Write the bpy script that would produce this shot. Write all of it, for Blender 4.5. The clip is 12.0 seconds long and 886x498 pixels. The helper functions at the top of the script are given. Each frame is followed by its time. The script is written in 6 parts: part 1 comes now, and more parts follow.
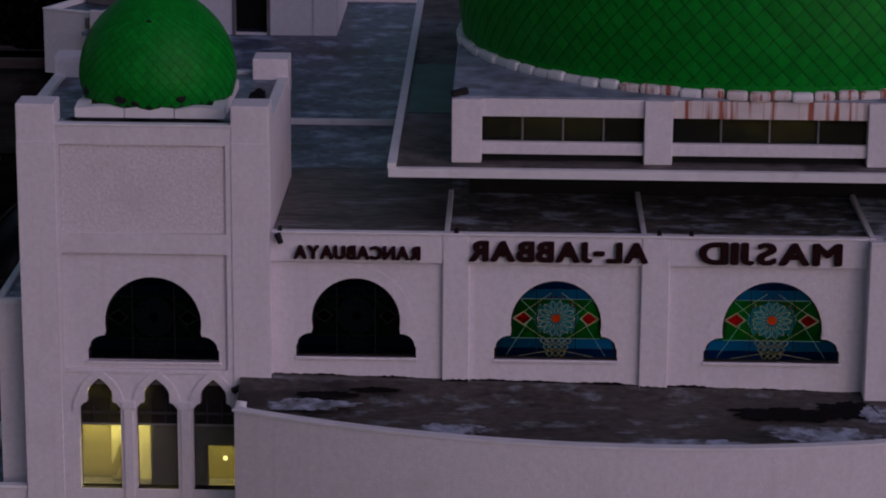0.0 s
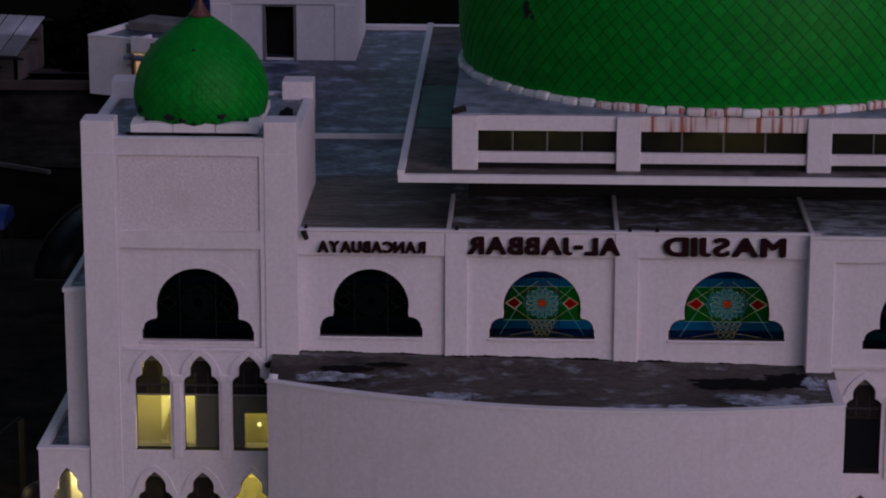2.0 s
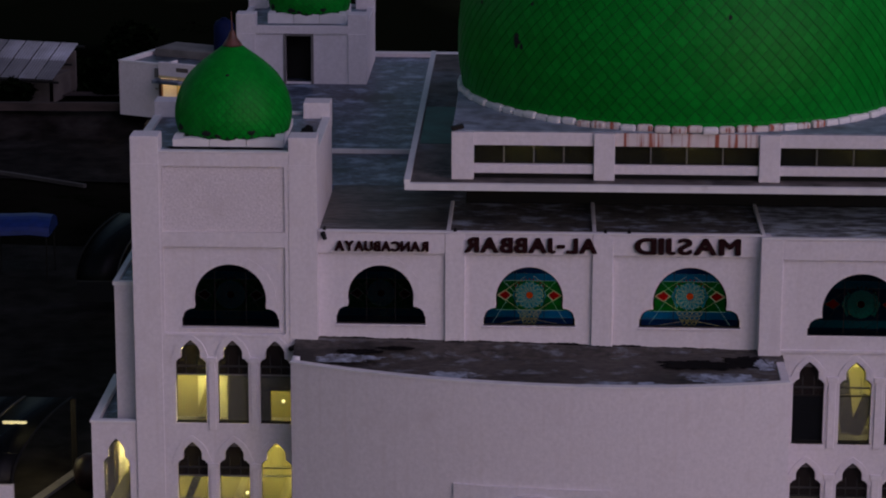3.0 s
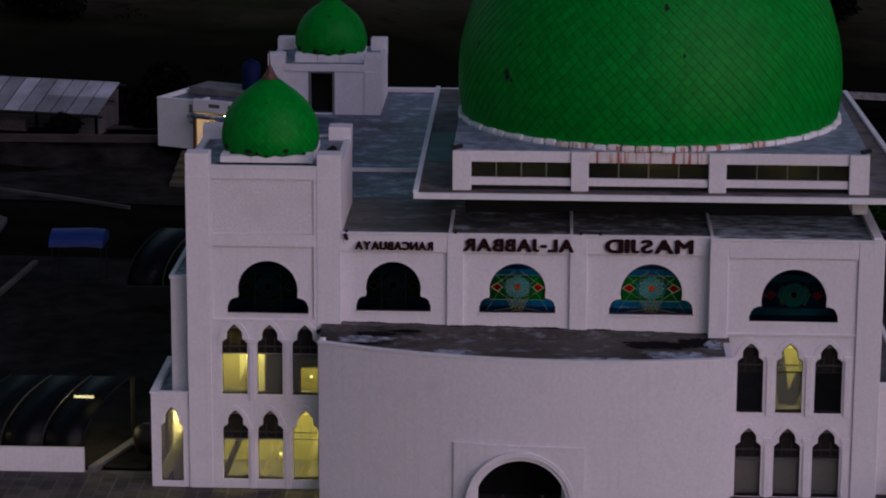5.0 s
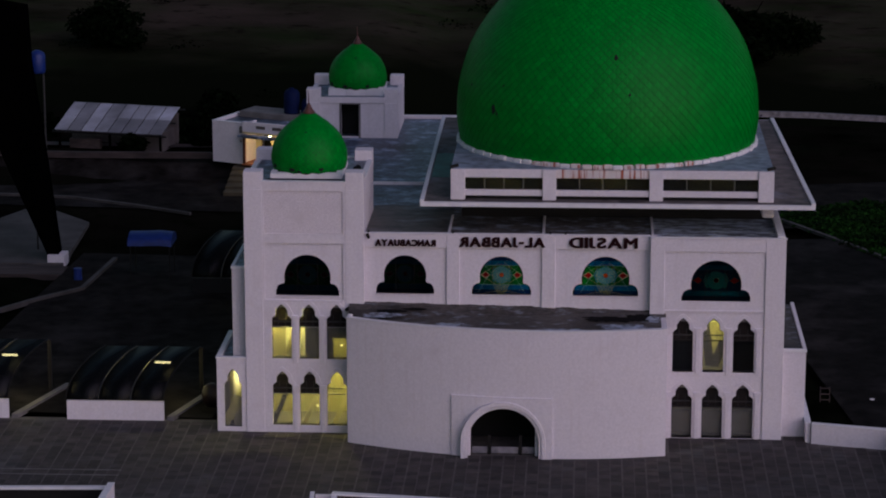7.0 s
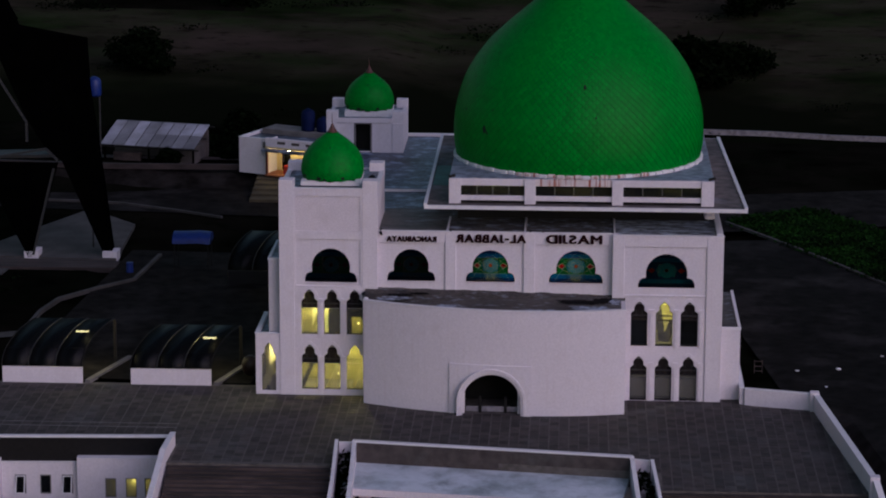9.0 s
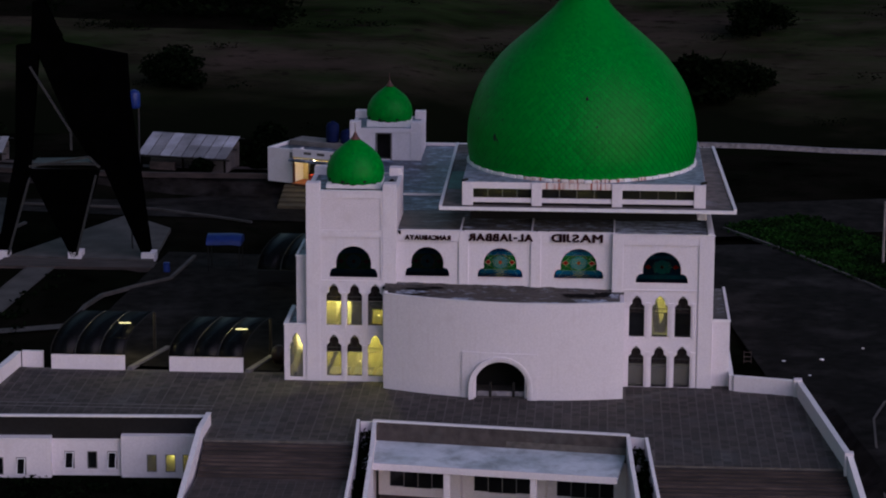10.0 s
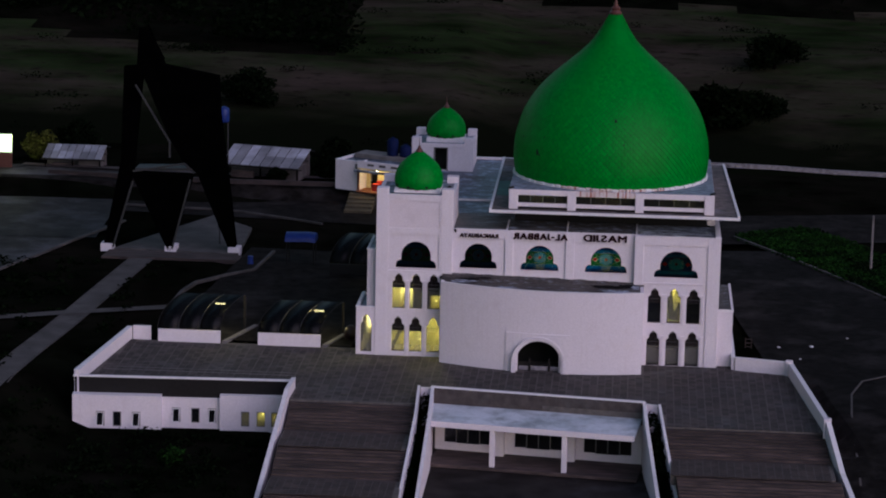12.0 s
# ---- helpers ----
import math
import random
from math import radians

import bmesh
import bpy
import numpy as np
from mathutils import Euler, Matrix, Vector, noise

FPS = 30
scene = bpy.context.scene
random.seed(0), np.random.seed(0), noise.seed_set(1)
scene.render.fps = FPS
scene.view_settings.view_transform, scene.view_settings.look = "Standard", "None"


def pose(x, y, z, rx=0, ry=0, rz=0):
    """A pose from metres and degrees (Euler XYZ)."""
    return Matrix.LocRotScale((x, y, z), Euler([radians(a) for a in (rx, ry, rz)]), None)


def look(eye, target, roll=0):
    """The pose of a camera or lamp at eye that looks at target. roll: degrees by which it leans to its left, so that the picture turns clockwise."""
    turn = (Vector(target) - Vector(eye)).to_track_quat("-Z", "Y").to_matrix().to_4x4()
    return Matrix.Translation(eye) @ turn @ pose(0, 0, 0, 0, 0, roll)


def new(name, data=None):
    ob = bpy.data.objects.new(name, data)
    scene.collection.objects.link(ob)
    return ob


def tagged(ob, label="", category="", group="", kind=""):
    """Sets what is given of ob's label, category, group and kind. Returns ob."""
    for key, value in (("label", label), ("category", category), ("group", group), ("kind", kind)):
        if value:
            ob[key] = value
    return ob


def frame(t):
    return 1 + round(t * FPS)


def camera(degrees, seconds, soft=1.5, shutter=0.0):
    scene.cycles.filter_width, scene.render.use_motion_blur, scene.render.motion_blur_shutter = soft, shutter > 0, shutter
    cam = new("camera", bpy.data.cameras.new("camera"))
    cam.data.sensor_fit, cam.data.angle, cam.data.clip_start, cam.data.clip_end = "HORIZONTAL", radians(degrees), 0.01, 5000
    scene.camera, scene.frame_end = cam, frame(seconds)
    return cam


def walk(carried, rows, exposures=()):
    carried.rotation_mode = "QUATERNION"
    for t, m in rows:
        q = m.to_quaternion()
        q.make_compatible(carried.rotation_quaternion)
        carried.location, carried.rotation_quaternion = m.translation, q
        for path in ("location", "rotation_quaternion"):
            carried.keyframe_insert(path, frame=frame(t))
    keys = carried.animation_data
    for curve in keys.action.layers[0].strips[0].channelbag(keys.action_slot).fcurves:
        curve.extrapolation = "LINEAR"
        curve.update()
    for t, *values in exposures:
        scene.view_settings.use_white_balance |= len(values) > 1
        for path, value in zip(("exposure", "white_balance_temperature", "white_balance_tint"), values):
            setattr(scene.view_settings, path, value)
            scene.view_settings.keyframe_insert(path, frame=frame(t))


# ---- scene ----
# The camera draws back from the facade and up, then swings a little to the left.
cam = camera(18.0, 12.0, soft=1.95)
ROWS = [
    (0, 1.852, -71.829, 30.648, 1.473, -15.200, 0.391),
    (0.5, 1.853, -71.829, 30.647, 1.498, -15.234, 0.385),
    (1, 1.845, -71.823, 30.626, 1.498, -15.255, 0.387),
    (1.2, 1.845, -71.823, 30.626, 1.498, -15.255, 0.387),
    (1.5, 2.062, -77.241, 31.291, 1.555, -14.697, 0.320),
    (2, 2.904, -84.285, 33.255, 2.013, -14.810, 0.100),
    (2.5, 3.057, -93.274, 35.589, 1.898, -14.798, 0.212),
    (3, 3.548, -97.382, 35.799, 2.130, -14.324, 0.156),
    (5, 4.457, -117.301, 38.687, 2.262, -13.326, 0.245),
    (5.5, 5.369, -126.056, 41.204, 2.517, -13.522, 0.156),
    (6, 5.769, -136.732, 43.267, 2.491, -13.341, 0.169),
    (6.5, 6.902, -144.330, 44.958, 2.808, -13.309, 0.036),
    (7, 7.724, -151.041, 46.197, 3.002, -13.220, -0.047),
    (9, 8.706, -184.199, 52.694, 2.756, -12.939, 0.206),
    (9.5, 9.765, -193.051, 53.942, 2.960, -12.738, -0.003),
    (10, 10.203, -200.902, 54.636, 3.238, -12.467, 0.239),
    (10.5, 9.814, -206.910, 54.544, 4.043, -12.125, 1.058),
    (11, 9.917, -216.689, 55.782, 4.041, -11.930, 1.178),
    (11.5, 10.426, -227.272, 57.792, 4.005, -11.890, 0.951),
    (12, 10.904, -238.677, 60.588, 3.913, -12.012, 1.210),
]


def aim(x, y, z, yaw, pitch, roll):
    a, p = radians(yaw), radians(pitch)
    way = Vector((-math.sin(a) * math.cos(p), math.cos(a) * math.cos(p), math.sin(p)))
    return look((x, y, z), Vector((x, y, z)) + way * 10, roll)


EXPOSURES = [(0.0, -0.14, 6500, 15), (1.5, -0.09, 6500, 14), (3.0, 0.0, 6500, 12), (5.0, 0.19, 6500, 7), (5.5, 0.28, 6500, 5), (6.0, 0.35, 6500, 5), (6.5, 0.33, 6500, 5), (7.0, 0.27, 6450, 5), (9.5, 0.55, 6350, 5), (12.0, 0.75, 6300, 5)]
walk(cam, [(r[0], aim(*r[1:])) for r in ROWS], EXPOSURES)

# ---------------------------------------------------------------- light: dusk, afterglow behind the camera
world = bpy.data.worlds.new("dusk")
scene.world = world
world.use_nodes = True
wn = world.node_tree.nodes
sky = wn.new("ShaderNodeTexSky")
sky.sky_type = "NISHITA"
sky.sun_disc = False
sky.sun_elevation = radians(16.0)
sky.sun_rotation = radians(142.0)
wn["Background"].inputs["Strength"].default_value = 0.041
world.node_tree.links.new(sky.outputs[0], wn["Background"].inputs["Color"])

sun_data = bpy.data.lights.new("afterglow", "SUN")
sun_data.energy = 0.88
sun_data.angle = radians(62)
sun_data.color = (0.81, 0.645, 1.0)
sun_ob = new("afterglow", sun_data)
sun_ob.matrix_world = look((48, -53, 46), (0, 0, 6))


def lamp(name, place, watts, colour, size=0.25):
    data = bpy.data.lights.new(name, "POINT")
    data.energy, data.color, data.shadow_soft_size = watts, colour, size
    ob = new(name, data)
    ob.location = place
    return ob


WARM = (1.0, 0.9, 0.3)
# ---------------------------------------------------------------- materials


def material(name, base, rough=0.8, vary=0.15, scale=2.0, stain=None, stain_at=(0.52, 0.7), stain_scale=0.35, bump=0.15, fine=40.0,
             metal=0.0, coat=0.0, per_object=0.0, per_island=0.0, streak=None, blotch=None, streak_at=(0.56, 0.9), specular=0.5, stretch=(1, 1, 1)):
    m = bpy.data.materials.new(name)
    m.use_nodes = True
    t = m.node_tree
    n, l = t.nodes, t.links
    b = n["Principled BSDF"]
    b.inputs["Roughness"].default_value = rough
    b.inputs["Metallic"].default_value = metal
    b.inputs["Coat Weight"].default_value = coat
    b.inputs["Specular IOR Level"].default_value = specular
    co = n.new("ShaderNodeTexCoord")
    mp = n.new("ShaderNodeMapping")
    mp.inputs["Scale"].default_value = stretch
    geo = n.new("ShaderNodeNewGeometry")
    l.new(geo.outputs["Position"], mp.inputs["Vector"])

    def noise_at(s, detail=4.0, vec=None, gritty=0.5):
        k = n.new("ShaderNodeTexNoise")
        k.inputs["Scale"].default_value = s
        k.inputs["Detail"].default_value = detail
        k.inputs["Roughness"].default_value = gritty
        l.new((vec or mp).outputs["Vector"], k.inputs["Vector"])
        return k

    def mix(a, c, fac):
        x = n.new("ShaderNodeMix")
        x.data_type = "RGBA"
        for sock, val in ((x.inputs["A"], a), (x.inputs["B"], c)):
            if isinstance(val, tuple):
                sock.default_value = (*val, 1)
            else:
                l.new(val, sock)
        l.new(fac, x.inputs["Factor"])
        return x.outputs["Result"]

    def ramp(src, lo, hi):
        r = n.new("ShaderNodeMapRange")
        r.inputs["From Min"].default_value, r.inputs["From Max"].default_value = lo, hi
        l.new(src, r.inputs["Value"])
        return r.outputs["Result"]

    dark = tuple(c * (1 - vary) for c in base)
    light = tuple(min(1, c * (1 + vary)) for c in base)
    col = mix(dark, light, ramp(noise_at(scale).outputs["Fac"], 0.3, 0.7))
    if stain:
        col = mix(col, stain, ramp(noise_at(stain_scale, 9.0, None, 0.66).outputs["Fac"], *stain_at))
    if blotch:
        col = mix(col, blotch, ramp(noise_at(0.42, 10.0, None, 0.66).outputs["Fac"], 0.55, 0.64))
    if streak:
        sm = n.new("ShaderNodeMapping")
        sm.inputs["Scale"].default_value = (3.2, 3.2, 0.12)
        l.new(geo.outputs["Position"], sm.inputs["Vector"])
        col = mix(col, streak, ramp(noise_at(1.6, 5.0, sm).outputs["Fac"], *streak_at))
    for amount, src in ((per_object, None), (per_island, geo)):
        if amount:
            if src is None:
                oi = n.new("ShaderNodeObjectInfo")
                rnd = oi.outputs["Random"]
            else:
                rnd = geo.outputs["Random Per Island"]
            hs = n.new("ShaderNodeHueSaturation")
            l.new(col, hs.inputs["Color"])
            mr = n.new("ShaderNodeMapRange")
            mr.inputs["To Min"].default_value, mr.inputs["To Max"].default_value = 1 - amount, 1 + amount
            l.new(rnd, mr.inputs["Value"])
            l.new(mr.outputs["Result"], hs.inputs["Value"])
            col = hs.outputs["Color"]
    l.new(col, b.inputs["Base Color"])
    if bump:
        bp = n.new("ShaderNodeBump")
        bp.inputs["Strength"].default_value = bump
        bp.inputs["Distance"].default_value = 0.03
        l.new(noise_at(fine, 3.0).outputs["Fac"], bp.inputs["Height"])
        l.new(bp.outputs["Normal"], b.inputs["Normal"])
    return m


def glass(name, tint, rough=0.08, alpha_mix=0.6, specular=0.5):
    """Thin tinted glass: part clear, part glossy."""
    m = bpy.data.materials.new(name)
    m.use_nodes = True
    n, l = m.node_tree.nodes, m.node_tree.links
    b = n["Principled BSDF"]
    b.inputs["Base Color"].default_value = (*tint, 1)
    b.inputs["Roughness"].default_value = rough
    b.inputs["Specular IOR Level"].default_value = specular
    tr = n.new("ShaderNodeBsdfTransparent")
    tr.inputs["Color"].default_value = (*[0.35 + 0.6 * c for c in tint], 1)
    mx = n.new("ShaderNodeMixShader")
    mx.inputs["Fac"].default_value = 1 - alpha_mix
    l.new(tr.outputs[0], mx.inputs[1])
    l.new(b.outputs[0], mx.inputs[2])
    l.new(mx.outputs[0], n["Material Output"].inputs["Surface"])
    return m


def glow(name, colour, strength):
    m = bpy.data.materials.new(name)
    m.use_nodes = True
    b = m.node_tree.nodes["Principled BSDF"]
    b.inputs["Base Color"].default_value = (*colour, 1)
    b.inputs["Emission Color"].default_value = (*colour, 1)
    b.inputs["Emission Strength"].default_value = strength
    return m


WHITE = material("white_painted_plaster", (0.73, 0.68, 0.725), 0.85, 0.06, 7.0, stain=(0.65, 0.59, 0.62), stain_at=(0.54, 0.8), stain_scale=0.7, bump=0.36, fine=26, streak=(0.67, 0.605, 0.635))
ROUGH_WHITE = material("pebbledash_plaster", (0.71, 0.65, 0.69), 0.95, 0.13, 11.0, bump=0.6, fine=14, stain=(0.64, 0.58, 0.61), stain_scale=0.8, streak=(0.67, 0.61, 0.65))
TRIM = material("white_trim_paint", (0.76, 0.74, 0.77), 0.6, 0.06, 2.0, stain=(0.55, 0.5, 0.5), stain_at=(0.6, 0.8), stain_scale=0.9, bump=0.08)
RUSTY = material("rust_streaked_white", (0.7, 0.63, 0.63), 0.8, 0.08, 2.5, stain=(0.58, 0.43, 0.39), stain_at=(0.54, 0.8), stain_scale=0.9, bump=0.15, streak=(0.36, 0.1, 0.06), streak_at=(0.5, 0.6))
ROOF = material("weathered_roof_concrete", (0.048, 0.041, 0.037), 0.6, 0.65, 5.0, stain=(0.24, 0.27, 0.32), stain_at=(0.55, 0.72), stain_scale=1.4, bump=0.35, fine=8, stretch=(0.6, 1.0, 1), blotch=(0.012, 0.011, 0.012))
ROOF_BLUE = material("damp_roof_concrete", (0.07, 0.09, 0.13), 0.45, 0.6, 3.0, stain=(0.36, 0.45, 0.6), stain_at=(0.5, 0.68), stain_scale=0.8, bump=0.3, fine=8, blotch=(0.02, 0.023, 0.03))
ROOF_FRONT = material("stained_roof_concrete", (0.105, 0.097, 0.09), 0.6, 0.6, 4.0, stain=(0.46, 0.53, 0.65), stain_at=(0.51, 0.66), stain_scale=1.7, bump=0.35, fine=8, stretch=(0.6, 1.0, 1), blotch=(0.04, 0.037, 0.035))
ROOF_PALE = material("pale_bloomed_roof_concrete", (0.18, 0.195, 0.225), 0.55, 0.5, 3.0, stain=(0.56, 0.64, 0.76), stain_at=(0.45, 0.6), stain_scale=1.5, bump=0.35, fine=8, stretch=(0.5, 1.2, 1), blotch=(0.04, 0.04, 0.046))
ROOF_BROWN = material("brown_roof_concrete", (0.1, 0.088, 0.078), 0.6, 0.55, 3.0, stain=(0.36, 0.38, 0.43), stain_at=(0.56, 0.74), stain_scale=0.5, bump=0.35, fine=8, stretch=(0.6, 1.6, 1), blotch=(0.035, 0.032, 0.03))
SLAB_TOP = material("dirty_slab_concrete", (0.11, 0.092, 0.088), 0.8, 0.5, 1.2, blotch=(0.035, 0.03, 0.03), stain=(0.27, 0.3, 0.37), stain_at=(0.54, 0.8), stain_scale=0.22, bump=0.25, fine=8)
TILE = material("green_glazed_tile", (0.0, 0.215, 0.018), 0.45, 0.14, 3.0, specular=0.1, per_object=0.12, bump=0.05, fine=20)
TILES = material("green_glazed_tiles", (0.0, 0.215, 0.018), 0.45, 0.14, 3.0, specular=0.1, per_island=0.12, bump=0.05, fine=20)
JOINT = material("dark_green_joint", (0.001, 0.04, 0.006), 0.7, 0.3, 3.0)
# Near-black; stands in for deep shade in rooms, recesses and under the slab.
DARK = material("near_black", (0.005, 0.005, 0.0055), 0.9, 0.2, 1.0)
ROOM = material("cream_interior_paint", (0.64, 0.6, 0.36), 0.85, 0.06, 1.0)
# Darker and paler copies of the room paint, with lamplight's fall put in.
ROOM_DIM = material("dim_olive_interior_paint", (0.33, 0.3, 0.13), 0.85, 0.1, 1.0)
ROOM_LIT = material("lit_interior_paint", (0.85, 0.82, 0.6), 0.8, 0.05, 1.0)
LETTER = material("dark_brown_letter", (0.02, 0.0045, 0.006), 0.7, 0.2, 4.0, specular=0.1)
FRAME = material("dark_window_frame", (0.012, 0.011, 0.011), 0.6, 0.2, 4.0, specular=0.2)
CHROME = material("grey_metal", (0.06, 0.06, 0.063), 0.6, 0.15, 3.0, metal=0.7)
BROWN = material("brown_painted_metal", (0.09, 0.03, 0.022), 0.5, 0.3, 5.0)
PAVER = material("dark_paver", (0.044, 0.036, 0.034), 0.85, 0.35, 1.5, stain=(0.067, 0.066, 0.067), stain_scale=0.2, per_object=0.42, bump=0.4, fine=12)
PAVERS = material("dark_pavers", (0.044, 0.036, 0.034), 0.85, 0.35, 1.5, stain=(0.067, 0.066, 0.067), stain_scale=0.2, per_island=0.42, bump=0.4, fine=12)
JOINTS = material("paver_joint", (0.1, 0.09, 0.083), 0.95, 0.3, 2.0)
STEP = material("brown_step_tile", (0.054, 0.038, 0.035), 0.85, 0.55, 1.6, stain=(0.022, 0.017, 0.016), stain_at=(0.5, 0.66), stain_scale=0.5, per_object=0.3, bump=0.3, fine=10, stretch=(0.35, 1.6, 1.6))
PATH = material("dull_path_concrete", (0.075, 0.068, 0.066), 0.9, 0.4, 0.9, stain=(0.034, 0.03, 0.028), stain_at=(0.46, 0.66), stain_scale=0.45, bump=0.3, fine=10)
ASPHALT = material("asphalt", (0.009, 0.0084, 0.008), 0.95, 0.5, 0.9, specular=0.05, stain=(0.042, 0.039, 0.038), stain_at=(0.5, 0.75), stain_scale=0.16, bump=0.4, fine=18)
CONCRETE = material("grey_concrete", (0.16, 0.15, 0.15), 0.85, 0.25, 0.8, stain=(0.09, 0.085, 0.08), stain_scale=0.3, bump=0.3, fine=10)
HILL = material("dusky_hill_field", (0.0145, 0.023, 0.009), 0.95, 0.6, 0.12, blotch=(0.015, 0.0125, 0.01), stain=(0.06, 0.044, 0.038), stain_at=(0.42, 0.7), stain_scale=0.035, bump=0.6, fine=1.5, specular=0.0, stretch=(0.7, 1.5, 1))


def darker_below(m, colour, y0, y1):
    """A darker colour takes the place of the fields at the foot of the slope, with an uneven edge."""
    n, l = m.node_tree.nodes, m.node_tree.links
    b = n["Principled BSDF"]
    was = b.inputs["Base Color"].links[0].from_socket
    geo, sep, nz, add, fade, mx = (n.new("ShaderNode" + k) for k in ("NewGeometry", "SeparateXYZ", "TexNoise", "Math", "MapRange", "Mix"))
    l.new(geo.outputs["Position"], sep.inputs[0])
    l.new(geo.outputs["Position"], nz.inputs["Vector"])
    nz.inputs["Scale"].default_value, nz.inputs["Detail"].default_value = 0.07, 8.0
    add.operation = "MULTIPLY_ADD"
    add.inputs[1].default_value = 40.0
    l.new(nz.outputs["Fac"], add.inputs[0])
    l.new(sep.outputs["Y"], add.inputs[2])
    fade.inputs["From Min"].default_value, fade.inputs["From Max"].default_value = y0 + 20, y1 + 20
    l.new(add.outputs[0], fade.inputs["Value"])
    mx.data_type = "RGBA"
    mx.inputs["A"].default_value = (*colour, 1)
    l.new(was, mx.inputs["B"])
    l.new(fade.outputs["Result"], mx.inputs["Factor"])
    l.new(mx.outputs["Result"], b.inputs["Base Color"])


darker_below(HILL, (0.0055, 0.007, 0.0038), 108, 128)
# The pale bluish stain paints the wet sheen of the sky into the asphalt.
WORN_WET = material("wet_sheen_worn_asphalt", (0.021, 0.0185, 0.0175), 0.7, 0.65, 0.5, specular=0.12, stain=(0.105, 0.105, 0.118), stain_at=(0.5, 0.72), stain_scale=0.09, bump=0.3, fine=14)
WORN = material("worn_damp_asphalt", (0.0125, 0.0107, 0.0098), 0.9, 0.65, 0.8, specular=0.04, stain=(0.039, 0.0355, 0.0345), stain_at=(0.5, 0.72), stain_scale=0.17, bump=0.4, fine=14)
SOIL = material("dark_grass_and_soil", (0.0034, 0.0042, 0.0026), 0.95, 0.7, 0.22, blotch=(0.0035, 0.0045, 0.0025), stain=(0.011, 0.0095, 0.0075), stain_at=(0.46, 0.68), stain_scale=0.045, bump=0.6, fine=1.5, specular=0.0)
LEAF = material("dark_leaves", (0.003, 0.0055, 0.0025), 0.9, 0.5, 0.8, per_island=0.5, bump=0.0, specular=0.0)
GRASS = material("green_grass", (0.007, 0.029, 0.0038), 0.85, 0.6, 0.5, stain=(0.0026, 0.008, 0.0018), stain_at=(0.45, 0.62), stain_scale=0.16, per_island=0.5, bump=0.0, specular=0.05)
BLACK = material("black_metal_cladding", (0.0009, 0.0009, 0.001), 0.95, 0.3, 0.7, bump=0.1, fine=2, specular=0.0)
TIN = material("corrugated_tin", (0.55, 0.56, 0.62), 0.55, 0.3, 0.5, per_object=0.4, stain=(0.2, 0.19, 0.19), stain_at=(0.56, 0.75), stain_scale=0.25, bump=0.2, fine=10, metal=0.2)
BRICK = material("plain_brown_wall", (0.1, 0.085, 0.08), 0.9, 0.3, 1.0)
BLUE = material("blue_plastic", (0.004, 0.022, 0.16), 0.5, 0.2, 2.0)
NAVY = material("navy_plastic", (0.003, 0.008, 0.045), 0.7, 0.2, 2.0, specular=0.1)
RED = material("red_plastic", (0.4, 0.03, 0.02), 0.5, 0.15, 2.0)
TERRACOTTA = material("orange_floor_tile", (0.3, 0.1, 0.04), 0.6, 0.2, 2.0)
BARK = material("bark", (0.003, 0.0025, 0.0024), 0.9, 0.3, 4.0, specular=0.0)
PANE_DARK = glass("dark_window_glass", (0.012, 0.014, 0.016), 0.12, 0.35)
PANE_SMOKE = glass("smoked_window_glass", (0.02, 0.016, 0.015), 0.2, 0.14)
PANE_CLEAR = glass("clear_window_glass", (0.55, 0.55, 0.5), 0.1, 0.88)
SHEET = glass("smoked_roof_sheet", (0.002, 0.002, 0.0025), 0.4, 0.33, 0.2)
PANE_MID = glass("grey_window_glass", (0.02, 0.022, 0.022), 0.12, 0.7)
STONE = material("pale_rough_stone", (0.2, 0.19, 0.21), 0.9, 0.3, 2.5, stain=(0.08, 0.075, 0.08), stain_scale=1.2, bump=0.4, fine=10)
MOULD = material("black_mould", (0.009, 0.0085, 0.009), 0.9, 0.4, 2.0, specular=0.05)
PALE_DAMP = material("pale_blue_bloom", (0.3, 0.345, 0.43), 0.7, 0.5, 3.0, stain=(0.055, 0.048, 0.045), stain_at=(0.46, 0.62), stain_scale=1.8)
LAMP_GLOW = glow("lit_lamp", (1.0, 0.9, 0.45), 2.5)
TUBE_GLOW = glow("lit_tube", (1.0, 0.85, 0.42), 60.0)


def coloured(name, c):
    """Leaded glass: a little gloss in front, and the lamp behind shows through it."""
    m = material(name, tuple(v * 0.14 for v in c), 0.5, 0.25, 3.0, bump=0.05, fine=10, specular=0.03)
    n, l = m.node_tree.nodes, m.node_tree.links
    tl = n.new("ShaderNodeBsdfTranslucent")
    tl.inputs["Color"].default_value = (*[min(1, v * 2.2) for v in c], 1)
    mx = n.new("ShaderNodeMixShader")
    mx.inputs["Fac"].default_value = 0.7
    l.new(n["Principled BSDF"].outputs[0], mx.inputs[1])
    l.new(tl.outputs[0], mx.inputs[2])
    l.new(mx.outputs[0], n["Material Output"].inputs["Surface"])
    return m


ST_BLUE, ST_DEEP = coloured("blue_leaded_glass", (0.004, 0.055, 0.105)), coloured("deep_blue_leaded_glass", (0.004, 0.02, 0.055))
ST_GREEN, ST_RED = coloured("green_leaded_glass", (0.006, 0.06, 0.018)), coloured("red_leaded_glass", (0.11, 0.008, 0.01))
ST_TEAL, ST_ORANGE = coloured("teal_leaded_glass", (0.01, 0.09, 0.125)), coloured("orange_leaded_glass", (0.17, 0.048, 0.016))
ST_LINE, ST_YELLOW = material("pale_leading", (0.16, 0.36, 0.3), 0.5, 0.2, 3.0), material("yellow_leading", (0.33, 0.33, 0.05), 0.5, 0.2, 3.0)
